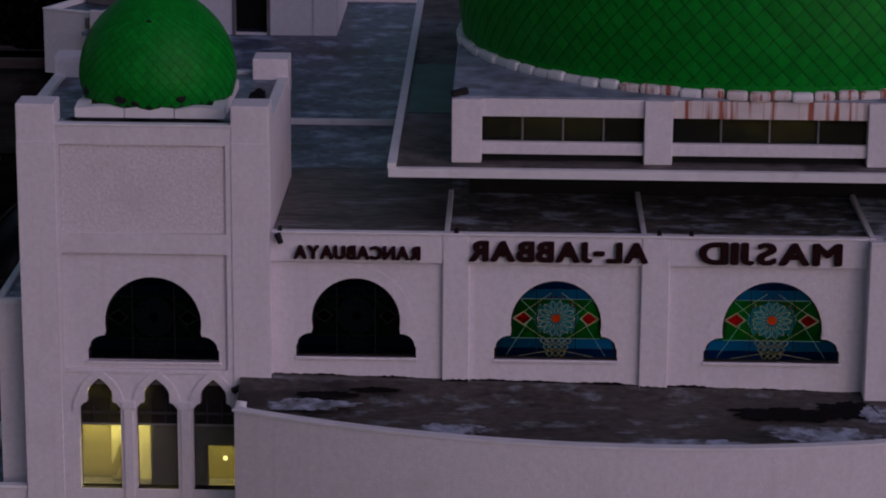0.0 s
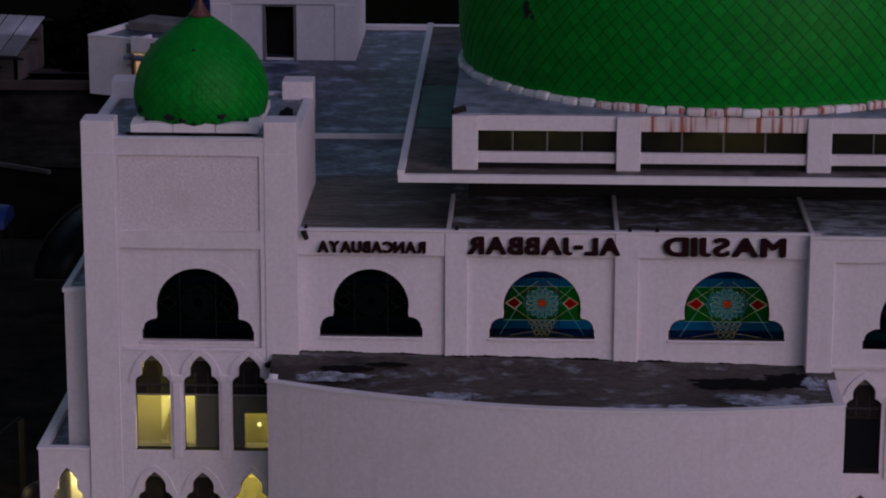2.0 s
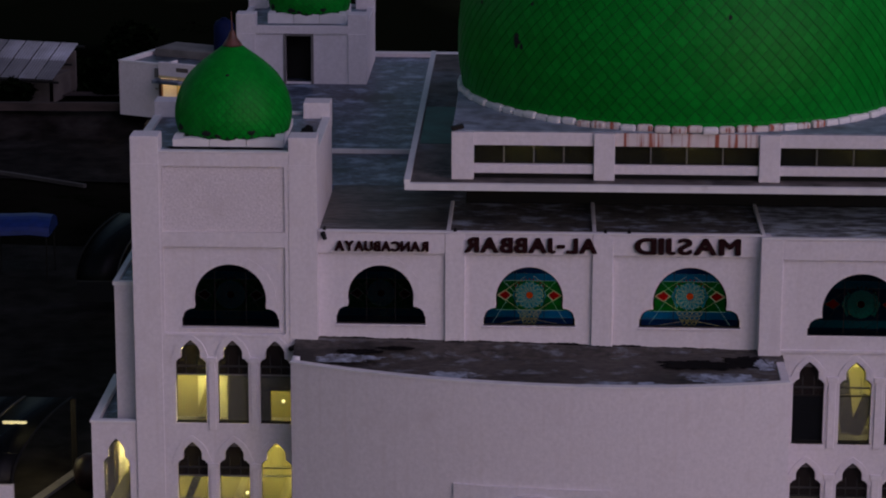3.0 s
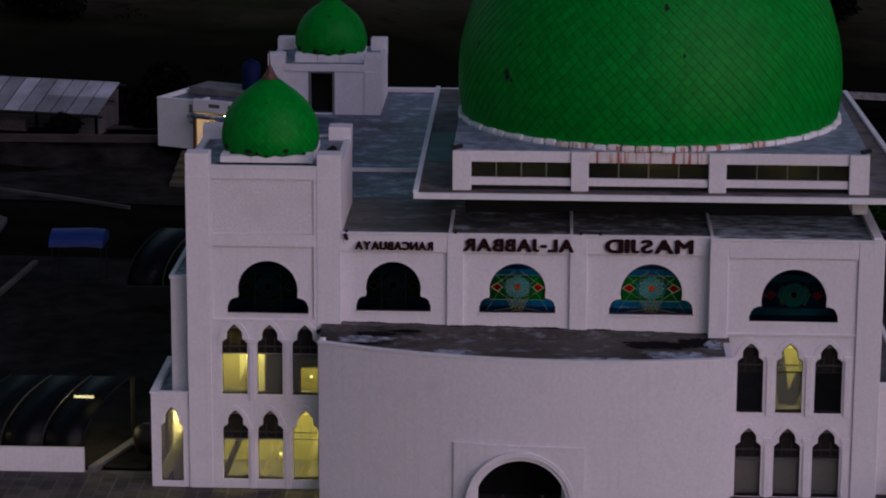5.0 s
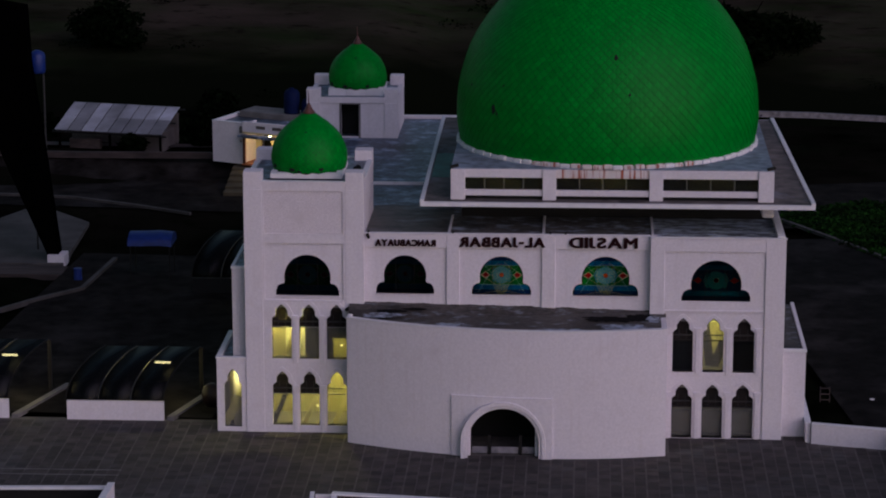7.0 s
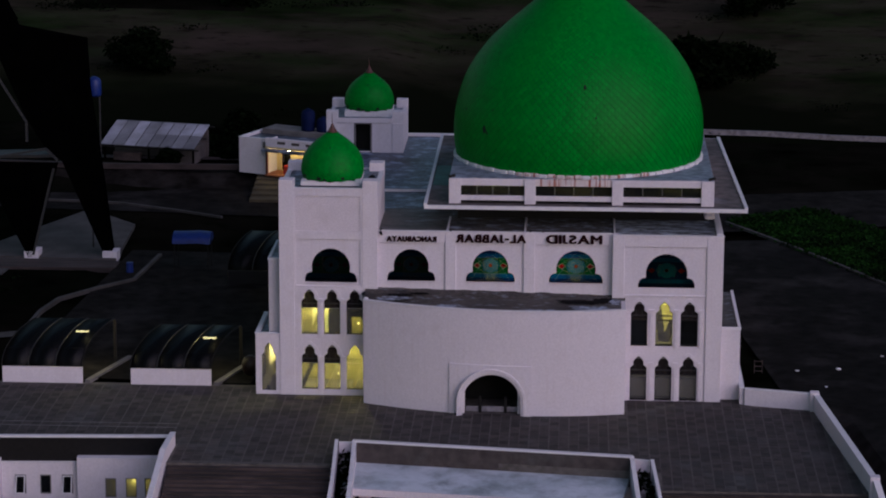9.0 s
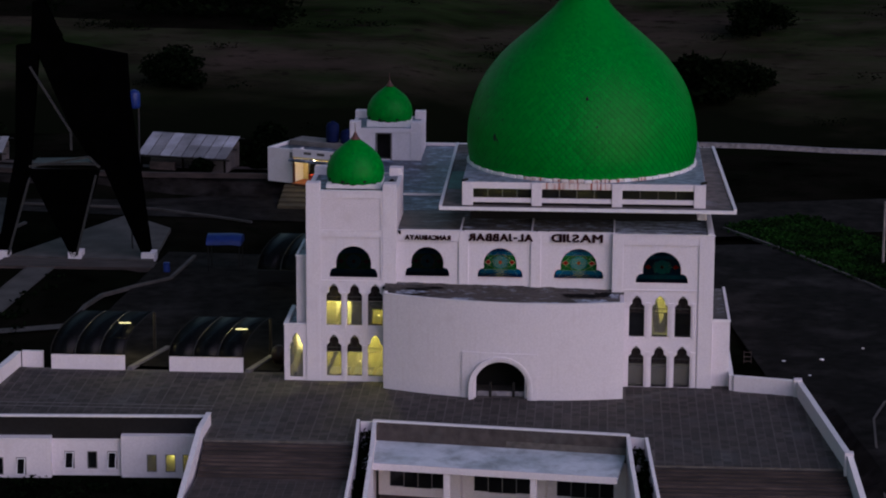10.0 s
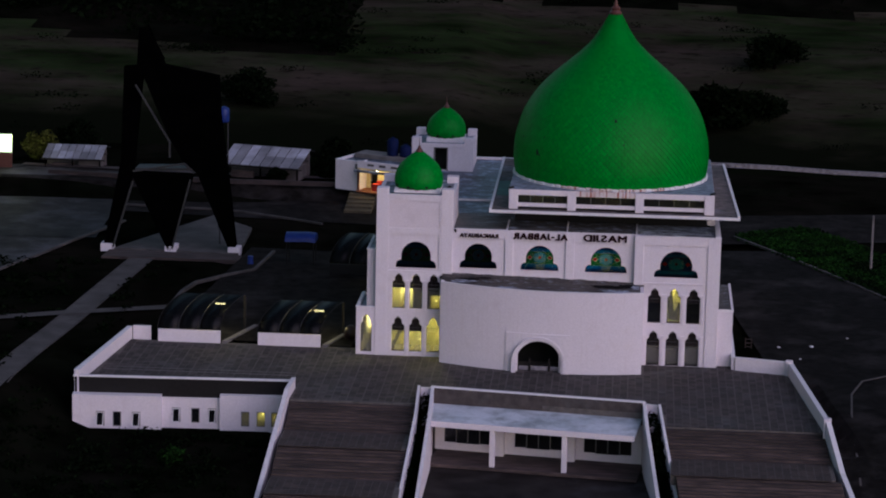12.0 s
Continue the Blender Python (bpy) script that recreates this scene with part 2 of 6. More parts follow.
# Darker copies of the glass and leading: unlit windows have their shade in these colours.
ST_TEAL_UNLIT, ST_RED_UNLIT = coloured("unlit_teal_glass", (0.004, 0.012, 0.014)), coloured("unlit_red_leaded_glass", (0.03, 0.004, 0.005))
ST_LINE_UNLIT = material("unlit_leading", (0.0025, 0.0045, 0.004), 0.6, 0.2, 3.0, specular=0.2)
LEAD = material("yellowed_leading", (0.27, 0.29, 0.15), 0.5, 0.2, 3.0)
# ---------------------------------------------------------------- shape tools


def mesh_ob(name, me, mat_, parent=None, label="", smooth=False):
    ob = new(name, me)
    if mat_ is not None and not me.materials:
        me.materials.append(mat_)
    if parent is not None:
        ob.parent = parent
    if label:
        ob["label"] = label
    if smooth:
        for p in me.polygons:
            p.use_smooth = True
    return ob


def part(name, bm, mat_, parent=None, label="", smooth=False):
    me = bpy.data.meshes.new(name)
    bmesh.ops.recalc_face_normals(bm, faces=bm.faces)
    bm.to_mesh(me)
    bm.free()
    return mesh_ob(name, me, mat_, parent, label, smooth)


def thing(name, label, category, place=(0, 0, 0), group="", kind=""):
    ob = new(name)
    ob.location = place
    ob.empty_display_size = 0.3
    return tagged(ob, label, category, group, kind)


def set_down(ob, origin, spot, size=1.0, turn=0.0):
    """Moves a thing built round origin (x, y) to its spot, at another size and turned by some degrees."""
    m = Matrix.Translation((*spot, 0)[:3]) @ Matrix.Rotation(radians(turn), 4, "Z") @ Matrix.Scale(size, 4) @ Matrix.Translation((-origin[0], -origin[1], 0))
    ob.matrix_basis = m
    return m


def box(bm, x0, x1, y0, y1, z0, z1, bevel=0.0):
    vs = bmesh.ops.create_cube(bm, size=1.0)["verts"]
    for v in vs:
        v.co = Vector(((x0 + x1) / 2 + v.co.x * (x1 - x0), (y0 + y1) / 2 + v.co.y * (y1 - y0), (z0 + z1) / 2 + v.co.z * (z1 - z0)))
    if bevel:
        es = list({e for v in vs for e in v.link_edges})
        bmesh.ops.bevel(bm, geom=es, offset=bevel, segments=2, affect="EDGES", profile=0.6)
    return vs


def box_part(name, x0, x1, y0, y1, z0, z1, mat_, parent=None, label="", bevel=0.02):
    bm = bmesh.new()
    box(bm, x0, x1, y0, y1, z0, z1, bevel)
    return part(name, bm, mat_, parent, label)


def panel(name, outline, holes, y0, y1, mat_, parent=None, label="", bevel=0.0):
    """An upright wall in the x-z plane from y0 to y1 with openings right through it."""
    cu = bpy.data.curves.new(name, "CURVE")
    cu.dimensions, cu.fill_mode, cu.extrude = "2D", "BOTH", (y1 - y0) / 2
    cu.bevel_depth = bevel
    for ring in (outline, *holes):
        sp = cu.splines.new("POLY")
        sp.points.add(len(ring) - 1)
        for p, (x, z) in zip(sp.points, ring):
            p.co = (x, z, 0, 1)
        sp.use_cyclic_u = True
    ob = bpy.data.objects.new(name, cu)
    me = bpy.data.meshes.new_from_object(ob)
    bpy.data.objects.remove(ob)
    bpy.data.curves.remove(cu)
    me.transform(Matrix.Translation((0, (y0 + y1) / 2, 0)) @ Matrix.Rotation(radians(90), 4, "X"))
    bm = bmesh.new()
    bm.from_mesh(me)
    bmesh.ops.remove_doubles(bm, verts=bm.verts, dist=0.0004)
    bm.to_mesh(me)
    bm.free()
    return mesh_ob(name, me, mat_, parent, label)


def rect(x0, x1, z0, z1):
    return [(x0, z0), (x1, z0), (x1, z1), (x0, z1)]


def prism(bm, pts, z0, z1):
    """An upright prism over a plan outline."""
    lo = [bm.verts.new((x, y, z0)) for x, y in pts]
    hi = [bm.verts.new((x, y, z1)) for x, y in pts]
    bm.faces.new(lo[::-1])
    bm.faces.new(hi)
    k = len(pts)
    for i in range(k):
        bm.faces.new((lo[i], lo[(i + 1) % k], hi[(i + 1) % k], hi[i]))


def bar(bm, a, b, w, h=None, up=(0, 0, 1)):
    """A square bar from a to b."""
    a, b = Vector(a), Vector(b)
    d = b - a
    m = Matrix.Translation((a + b) / 2) @ d.to_track_quat("Y", "Z").to_matrix().to_4x4()
    bmesh.ops.create_cube(bm, size=1.0, matrix=m @ Matrix.Diagonal((w, d.length, h or w, 1)))


def tube(bm, a, b, r0, r1=None, seg=10):
    a, b = Vector(a), Vector(b)
    d = b - a
    m = Matrix.Translation((a + b) / 2) @ d.to_track_quat("Z", "Y").to_matrix().to_4x4()
    bmesh.ops.create_cone(bm, cap_ends=True, segments=seg, radius1=r0, radius2=r0 if r1 is None else r1, depth=d.length, matrix=m)


def lathe(bm, profile, cx, cy, seg=48):
    rings = []
    for r, z in profile:
        rings.append([bm.verts.new((cx + r * math.cos(2 * math.pi * i / seg), cy + r * math.sin(2 * math.pi * i / seg), z)) for i in range(seg)])
    for a, b in zip(rings, rings[1:]):
        for i in range(seg):
            bm.faces.new((a[i], a[(i + 1) % seg], b[(i + 1) % seg], b[i]))
    bm.faces.new(rings[0][::-1])
    bm.faces.new(rings[-1])


def spline(profile, z):
    """Radius of a profile of (r, z) at height z, smoothly."""
    k = len(profile)
    for i in range(k - 1):
        (r1, z1), (r2, z2) = profile[i], profile[i + 1]
        if z <= z2 or i == k - 2:
            r0, z0 = profile[max(i - 1, 0)]
            r3, z3 = profile[min(i + 2, k - 1)]
            u = min(max((z - z1) / (z2 - z1), 0), 1)
            m1 = (r2 - r0) / max(z2 - z0, 1e-6) * (z2 - z1)
            m2 = (r3 - r1) / max(z3 - z1, 1e-6) * (z2 - z1)
            return (2 * u**3 - 3 * u**2 + 1) * r1 + (u**3 - 2 * u**2 + u) * m1 + (-2 * u**3 + 3 * u**2) * r2 + (u**3 - u**2) * m2
    return profile[-1][0]


def bell(cx, z0, w, h, k=26):
    """Outline of a bell-shaped window: a round head on a wider base with curved shoulders."""
    hw, r = w / 2, w * 0.368
    zc = z0 + h - r
    zs = z0 + h * 0.3
    pts = [(cx - hw, z0), (cx + hw, z0), (cx + hw, z0 + h * 0.13), (cx + hw * 0.975, z0 + h * 0.15)]
    for i in range(1, 7):
        a = i / 6 * math.pi / 2
        pts.append((cx + r + (hw * 0.975 - r) * math.cos(a), z0 + h * 0.15 + (zs - z0 - h * 0.15) * math.sin(a)))
    for i in range(k + 1):
        a = -0.18 + (math.pi + 0.36) * i / k
        pts.append((cx + r * math.cos(a) * 1.0, zc + r * math.sin(a)))
    right = pts[3:10]
    pts += [(2 * cx - x, z) for x, z in right[::-1]]
    pts.append((cx - hw, z0 + h * 0.13))
    return pts


def lancet(cx, z0, w, h, k=8):
    """Outline of a tall opening with a narrower pointed, shouldered head."""
    hw = w / 2
    zs = z0 + h * 0.74
    n1 = hw * 0.62
    right = [(hw, z0), (hw, zs - 0.02), (hw * 0.96, zs), (hw * 0.8, zs + h * 0.035), (n1, zs + h * 0.05), (n1, z0 + h * 0.86)]
    for i in range(1, k):
        a = i / k
        right.append((n1 * (1 - a ** 1.7), z0 + h * (0.86 + 0.14 * a)))
    return [(cx + x, z) for x, z in right] + [(cx, z0 + h)] + [(cx - x, z) for x, z in right[::-1]]


def grow(ring, cx, cz, k):
    return [(cx + (x - cx) * k, cz + (z - cz) * k) for x, z in ring]


def blotch(name, x0, x1, y0, y1, z, mat_, parent, seed, label="", tilt=None):
    """A thin irregular stain lying on a roof."""
    rg = random.Random(seed)
    k = 140
    pts = []
    ph = [rg.uniform(0, 6.28) for _ in range(4)]
    for i in range(k):
        a = 2 * math.pi * i / k
        r = 0.74 + 0.16 * noise.noise((math.cos(a) * 1.5 + seed, math.sin(a) * 1.5, ph[0])) + 0.22 * noise.noise((math.cos(a) * 4 + seed, math.sin(a) * 4, ph[1])) + 0.14 * noise.noise((math.cos(a) * 9 + seed, math.sin(a) * 9, ph[2]))
        pts.append(((x0 + x1) / 2 + (x1 - x0) / 2 * r * math.cos(a), (y0 + y1) / 2 + (y1 - y0) / 2 * r * math.sin(a)))
    bm = bmesh.new()
    prism(bm, pts, 0, 0.008)
    for v in bm.verts:
        v.co.z += z if tilt is None else tilt(v.co.x, v.co.y) + 0.004
    return part(name, bm, mat_, parent, label)
# ---------------------------------------------------------------- the mosque
TF = -0.25         # front of the corner tower
RB = -0.4          # front of the end bay


def clip_z(ring, zlo, zhi):
    """The part of a ring between two heights."""
    for sign, lim in ((1, zlo), (-1, -zhi)):
        out = []
        for i, p in enumerate(ring):
            q = ring[(i + 1) % len(ring)]
            a, b = sign * p[1] - lim, sign * q[1] - lim
            if a >= 0:
                out.append(p)
            if a * b < 0:
                u = a / (a - b)
                out.append((p[0] + (q[0] - p[0]) * u, p[1] + (q[1] - p[1]) * u))
        ring = out
    return ring


def star_window(parent, cx, z0, w, h, y, lit=True):
    """A bell-shaped leaded window with a sixteen-pointed star; unlit ones get darker copies of the glass and leading
    colours.
    """
    hole = bell(cx, z0, w * 0.995, h * 0.995)
    win = part("leaded_window", frame_ring(hole, cx, z0 + h * 0.4, y - 0.03, y + 0.05), FRAME, parent, "bell-shaped leaded glass window" if lit else "dark bell-shaped leaded glass window")
    # Missing lamplight is put into the colour of the leading and panes.
    line, gold = (LEAD, ST_YELLOW) if lit else (ST_LINE_UNLIT, ST_LINE_UNLIT)
    cool = ST_LINE if lit else ST_LINE_UNLIT
    cz, r = z0 + h * 0.5, h * 0.225
    disc = [(cx + r * math.cos(6.2832 * i / 32), cz + r * math.sin(6.2832 * i / 32)) for i in range(32)]
    loz, wings = [], []
    for s in (-1, 1):
        x = cx + s * w * 0.262
        loz.append([(cx + s * w * 0.2, cz), (x, cz - h * 0.08), (cx + s * w * 0.345, cz), (x, cz + h * 0.08)])
        arc = [radians(42 - 14 * q) for q in range(7)]
        wings.append([(cx + s * w * 0.185, cz), (cx + s * w * 0.13, cz - h * 0.2)] + [(cx + s * r * 1.05 * math.cos(a), cz + r * 1.05 * math.sin(a)) for a in arc[::-1]] + [(cx + s * w * 0.13, cz + h * 0.2)])
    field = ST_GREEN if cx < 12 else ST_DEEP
    for a, b, m in ((0.0, 0.12, ST_DEEP), (0.12, 0.25, ST_BLUE), (0.25, 0.75, field), (0.75, 0.87, ST_BLUE), (0.87, 1.0, ST_DEEP)):
        panel("pane", clip_z(hole, z0 + a * h, z0 + b * h - 0.006), [disc, *loz, *wings] if a == 0.25 else [], y, y + 0.02, m, win)
    for ring in wings:
        panel("teal_pane", grow(ring, sum(p[0] for p in ring) / len(ring), cz, 0.98), [], y, y + 0.02, ST_TEAL if lit or cx > 12 else ST_TEAL_UNLIT, win)
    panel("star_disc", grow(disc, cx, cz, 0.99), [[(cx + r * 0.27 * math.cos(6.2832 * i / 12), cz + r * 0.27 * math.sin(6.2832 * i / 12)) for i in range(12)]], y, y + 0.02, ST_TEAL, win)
    panel("star_heart", [(cx + r * 0.26 * math.cos(6.2832 * i / 12), cz + r * 0.26 * math.sin(6.2832 * i / 12)) for i in range(12)], [], y, y + 0.02, ST_ORANGE if lit else ST_RED_UNLIT, win)
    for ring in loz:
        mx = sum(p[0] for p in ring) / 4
        panel("red_lozenge", grow(ring, mx, cz, 0.97), [], y, y + 0.02, ST_RED if lit or cx > 12 else ST_RED_UNLIT, win)
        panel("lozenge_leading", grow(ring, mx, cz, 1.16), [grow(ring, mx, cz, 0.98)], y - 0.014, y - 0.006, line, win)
    bm = bmesh.new()
    for i in range(14):
        a = 6.2832 * i / 14
        p0, p1 = r * 0.34, r * 1.06
        for s in (-1, 1):
            b2 = a + s * 0.17
            bar(bm, (cx + p0 * math.cos(a), y - 0.012, cz + p0 * math.sin(a)), (cx + p1 * 0.76 * math.cos(b2), y - 0.012, cz + p1 * 0.76 * math.sin(b2)), 0.011, 0.012)
            bar(bm, (cx + p1 * 0.76 * math.cos(b2), y - 0.012, cz + p1 * 0.76 * math.sin(b2)), (cx + p1 * math.cos(a), y - 0.012, cz + p1 * math.sin(a)), 0.011, 0.012)
    part("star_leading", bm, line, win)
    strips = [((-0.36, 0.25), (0.36, 0.25), cool), ((-0.3, 0.75), (0.3, 0.75), cool)]
    for s in (-1, 1):
        for a, b, m in (((0.335, 0.5), (0.04, 0.83), line), ((0.335, 0.5), (0.05, 0.2), line), ((0.2, 0.52), (0.4, 0.03), cool), ((0.16, 0.55), (0.3, 0.76), cool), ((0.06, 0.09), (0.3, 0.02), line)):
            strips.append(((s * a[0], a[1]), (s * b[0], b[1]), m))
    for a, b, m in strips:
        bm = bmesh.new()
        bar(bm, (cx + a[0] * w, y - 0.016, z0 + a[1] * h), (cx + b[0] * w, y - 0.016, z0 + b[1] * h), 0.014, 0.01)
        part("lead_strip", bm, m, win)
    for i in range(9):
        a = math.pi * (0.2 + 0.6 * i / 8)
        bm = bmesh.new()
        bmesh.ops.create_circle(bm, cap_ends=True, segments=8, radius=0.035, matrix=Matrix.Translation((cx + r * 1.22 * math.cos(a), y - 0.012, cz + r * 1.22 * math.sin(a))) @ Matrix.Rotation(radians(90), 4, "X"))
        bmesh.ops.solidify(bm, geom=bm.faces[:], thickness=0.006)
        part("red_bead", bm, ST_RED if lit else ST_RED_UNLIT, win)
    bm = bmesh.new()
    for z, k in ((0.05, 3), (0.13, 4), (0.21, 5)):
        for i in range(k):
            x = (i - (k - 1) / 2) * 0.05
            for s in (-1, 1):
                bar(bm, (cx + x * w, y - 0.014, z0 + (z - 0.035) * h), (cx + (x + s * 0.026) * w, y - 0.014, z0 + (z + 0.012) * h), 0.013, 0.01)
                bar(bm, (cx + (x + s * 0.026) * w, y - 0.014, z0 + (z + 0.01) * h), (cx + x * w, y - 0.014, z0 + (z + 0.05) * h), 0.013, 0.01)
    part("yellow_fan", bm, gold, win)
    for dx in (-0.16, 0.16):
        bm = bmesh.new()
        bar(bm, (cx + dx * w, y - 0.024, z0 + 0.02), (cx + dx * w, y - 0.024, z0 + h * 0.93), 0.02, 0.02)
        part("upright_bar", bm, FRAME, win)
    return win


def frame_ring(hole, cx, cz, y0, y1):
    bm = bmesh.new()
    inner = grow(hole, cx, cz, 0.965)
    k = len(hole)
    vs = [[bm.verts.new((p[0], yy, p[1])) for p in ring] for ring in (hole, inner) for yy in (y0, y1)]
    of, ob_, nf, nb = vs
    for i in range(k):
        j = (i + 1) % k
        for a, b in ((of, nf), (nf, nb), (nb, ob_), (ob_, of)):
            try:
                bm.faces.new((a[i], a[j], b[j], b[i]))
            except ValueError:
                pass
    return bm


def hood(parent, cx, z0, w, h, y):
    """The raised band round the head of a bell window."""
    r = w * 0.368
    zc = z0 + h - r
    ring = []
    for k, rad in ((1, r * 1.28), (-1, r * 1.04)):
        angles = [math.pi * (-0.04 + 1.08 * i / 24) for i in range(25)]
        ring += [(cx + rad * math.cos(a), zc + rad * math.sin(a)) for a in angles[::k]]
    panel("window_hood", ring, [], y - 0.012, y + 0.02, WHITE, parent)


def tall_window(parent, cx, z0, w, h, y, lit, open_head=False, cross=None):
    """A tall pointed window: clear below, dark latticed head above."""
    hole = lancet(cx, z0, w * 0.99, h * 0.99)
    win = part("pointed_window", frame_ring(hole, cx, z0 + h * 0.4, y - 0.03, y + 0.03), FRAME, parent, "tall pointed window with dark frame")
    zt = z0 + h * 0.56
    panel("pane", clip_z(hole, z0, zt), [], y, y + 0.012, lit, win)
    panel("pane", clip_z(hole, zt + 0.05, z0 + h * 0.925), [], y, y + 0.012, PANE_CLEAR if open_head else PANE_SMOKE, win)
    if not open_head:
        panel("apex_filling", clip_z(hole, z0 + h * 0.926, z0 + h), [], y - 0.02, y + 0.03, CONCRETE, win, "grey plaster in the point of the window")
    bm = bmesh.new()
    box(bm, cx - w * 0.48, cx + w * 0.48, y - 0.04, y + 0.04, zt, zt + 0.05)
    part("transom", bm, cross or CONCRETE, win)
    bm = bmesh.new()
    for dx in (-0.18, 0.18):
        box(bm, cx + dx * w - 0.012, cx + dx * w + 0.012, y - 0.02, y + 0.01, zt + 0.05, z0 + h * 0.8)
    box(bm, cx - w * 0.45, cx + w * 0.45, y - 0.02, y + 0.01, z0 + h * 0.66, z0 + h * 0.68)
    part("lattice", bm, CHROME, win)
    box_part("sill", cx - w * 0.52, cx + w * 0.52, y - 0.2, y + 0.05, z0 - 0.06, z0 + 0.015, FRAME, win, "", 0.008)


def trefoil(parent, cx, z0, w, h, y):
    """The raised clover moulding over a pointed window."""
    zs = z0 + h * 0.72
    out = [(cx + w * 0.62, zs), (cx + w * 0.66, zs + h * 0.05), (cx + w * 0.56, zs + h * 0.11), (cx + w * 0.5, zs + h * 0.18), (cx + w * 0.36, zs + h * 0.26), (cx + w * 0.14, zs + h * 0.33), (cx, zs + h * 0.36)]
    out += [(2 * cx - x, z) for x, z in out[-2::-1]]
    inn = [p for p in lancet(cx, z0, w * 1.02, h * 1.01) if p[1] >= zs]
    inn = [(cx + w * 0.52, zs)] + inn + [(cx - w * 0.52, zs)]
    panel("window_moulding", out + inn[::-1], [], y - 0.05, y + 0.015, WHITE, parent)


mosque = thing("mosque_hall", "white-plastered mosque hall with bell-shaped leaded windows and flat concrete roof", "building")
BAYS = ((-4.6, 0.0, -2.33, 3.25, 2.2), (0.72, 5.3, 3.05, 3.32, 2.2), (6.05, 11.3, 8.84, 3.64, 2.25))
for x0, x1, cx, w, h in BAYS:
    panel("bay_wall", rect(x0, x1, 0, 10.72), [bell(cx, 8.05, w, h)], 0.12, 0.45, WHITE, mosque)
    box_part("bay_beam", x0, x1, 0.0, 0.45, 10.724, 11.5, WHITE, mosque)
    hood(mosque, cx, 8.05, w, h, 0.12)
    box_part("window_sill", cx - w * 0.51, cx + w * 0.51, 0.06, 0.3, 7.97, 8.05, WHITE, mosque)
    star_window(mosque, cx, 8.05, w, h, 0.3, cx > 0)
for x0, x1 in ((0.0, 0.72), (5.3, 6.05)):
    box_part("pilaster", x0, x1, -0.03, 0.45, 0, 11.504, WHITE, mosque, "", 0.03)
box_part("roof_coping", -4.58, 11.3, -0.05, 0.2, 11.508, 11.57, TRIM, mosque)

# the end bay, with two storeys of pointed windows
END_LOW = [(13.17, 1.13), (14.86, 1.15), (16.55, 1.18)]
holes = [bell(14.95, 7.9, 3.81, 2.35)] + [lancet(c, z, w, 3.05) for c, w in END_LOW for z in (0.08, 3.9)]
panel("end_wall", rect(11.3, 18.75, 0, 11.5), holes, RB + 0.1, RB + 0.4, WHITE, mosque)
box_part("end_beam", 12.1, 17.65, RB, RB + 0.1, 10.75, 11.5, WHITE, mosque)
box_part("pilaster", 11.3, 12.1, RB - 0.02, RB + 0.1, 0, 11.504, WHITE, mosque, "", 0.03)
box_part("pilaster", 17.65, 18.75, RB - 0.02, RB + 0.1, 0, 11.504, WHITE, mosque, "", 0.03)
box_part("string_course", 12.1, 17.65, RB + 0.02, RB + 0.1, 7.3, 7.42, WHITE, mosque)
hood(mosque, 14.95, 7.9, 3.81, 2.35, RB + 0.1)
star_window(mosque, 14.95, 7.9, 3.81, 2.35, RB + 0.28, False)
for c, w in END_LOW:
    for z in (0.08, 3.9):
        # Dimmer windows get darker glass; their lack of lamplight is in the pane colour.
        tall_window(mosque, c, z, w, 3.05, RB + 0.3, PANE_CLEAR if z > 3 and 14 < c < 16 else PANE_DARK if c < 14 and z > 3 else PANE_MID if z > 3 else PANE_CLEAR, z > 3 and 14 < c < 16, FRAME)
        trefoil(mosque, c, z, w, 3.05, RB + 0.1)
for c in (12.36, 14.01, 15.7, 17.36):
    for z in (0.0, 3.7):
        bm = bmesh.new()
        box(bm, c - 0.14, c + 0.14, RB + 0.02, RB + 0.1, z, z + 2.55, 0.03)
        box(bm, c - 0.2, c + 0.2, RB, RB + 0.1, z + 2.5, z + 2.72, 0.03)
        part("engaged_column", bm, WHITE, mosque)
box_part("roof_coping", 11.3, 18.8, RB - 0.05, RB + 0.2, 11.508, 11.57, TRIM, mosque)
# Unseen return wall added to stop lamplight leaking at the step.
box_part("bay_return", 11.3, 11.7, 0.004, 0.5, 0, 11.49, WHITE, mosque)
box_part("side_wall", 18.45, 18.75, RB + 0.4, 35.8, 0, 11.5, WHITE, mosque)
box_part("side_wall", -11.0, -10.7, 7.1, 35.8, 0, 11.5, WHITE, mosque)
box_part("rear_wall", -10.7, 18.45, 35.5, 35.8, 0, 11.5, WHITE, mosque)
box_part("corner_bracket", 17.5, 18.2, 1.8, 3.4, 12.2, 13.1, WHITE, mosque, "", 0.15)

# inside: floors, the warm lamps that show through the glass, and unseen partitions added to confine their light
box_part("inner_floor", -10.7, 18.4, 0.5, 7.0, 7.3, 7.5, CONCRETE, mosque)
box_part("inner_wall", -4.6, 18.4, 3.4, 3.6, 0, 11.2, ROOM, mosque)
box_part("inner_floor", 11.4, 18.4, 0.05, 3.4, 3.7, 3.9, CONCRETE, mosque)
box_part("partition", 11.9, 12.1, 0.5, 3.4, 0, 11.2, ROOM, mosque)
box_part("partition", 17.75, 17.95, 0.05, 3.4, 0, 7.3, ROOM, mosque)
# Unseen wall added to keep the hall lamp off the first bay's window.
box_part("partition", 0.1, 0.3, 0.5, 3.4, 7.5, 11.2, ROOM, mosque)
lamp("hall_lamp", (6.0, 2.6, 9.3), 760, (1.0, 0.95, 0.8), 0.5)
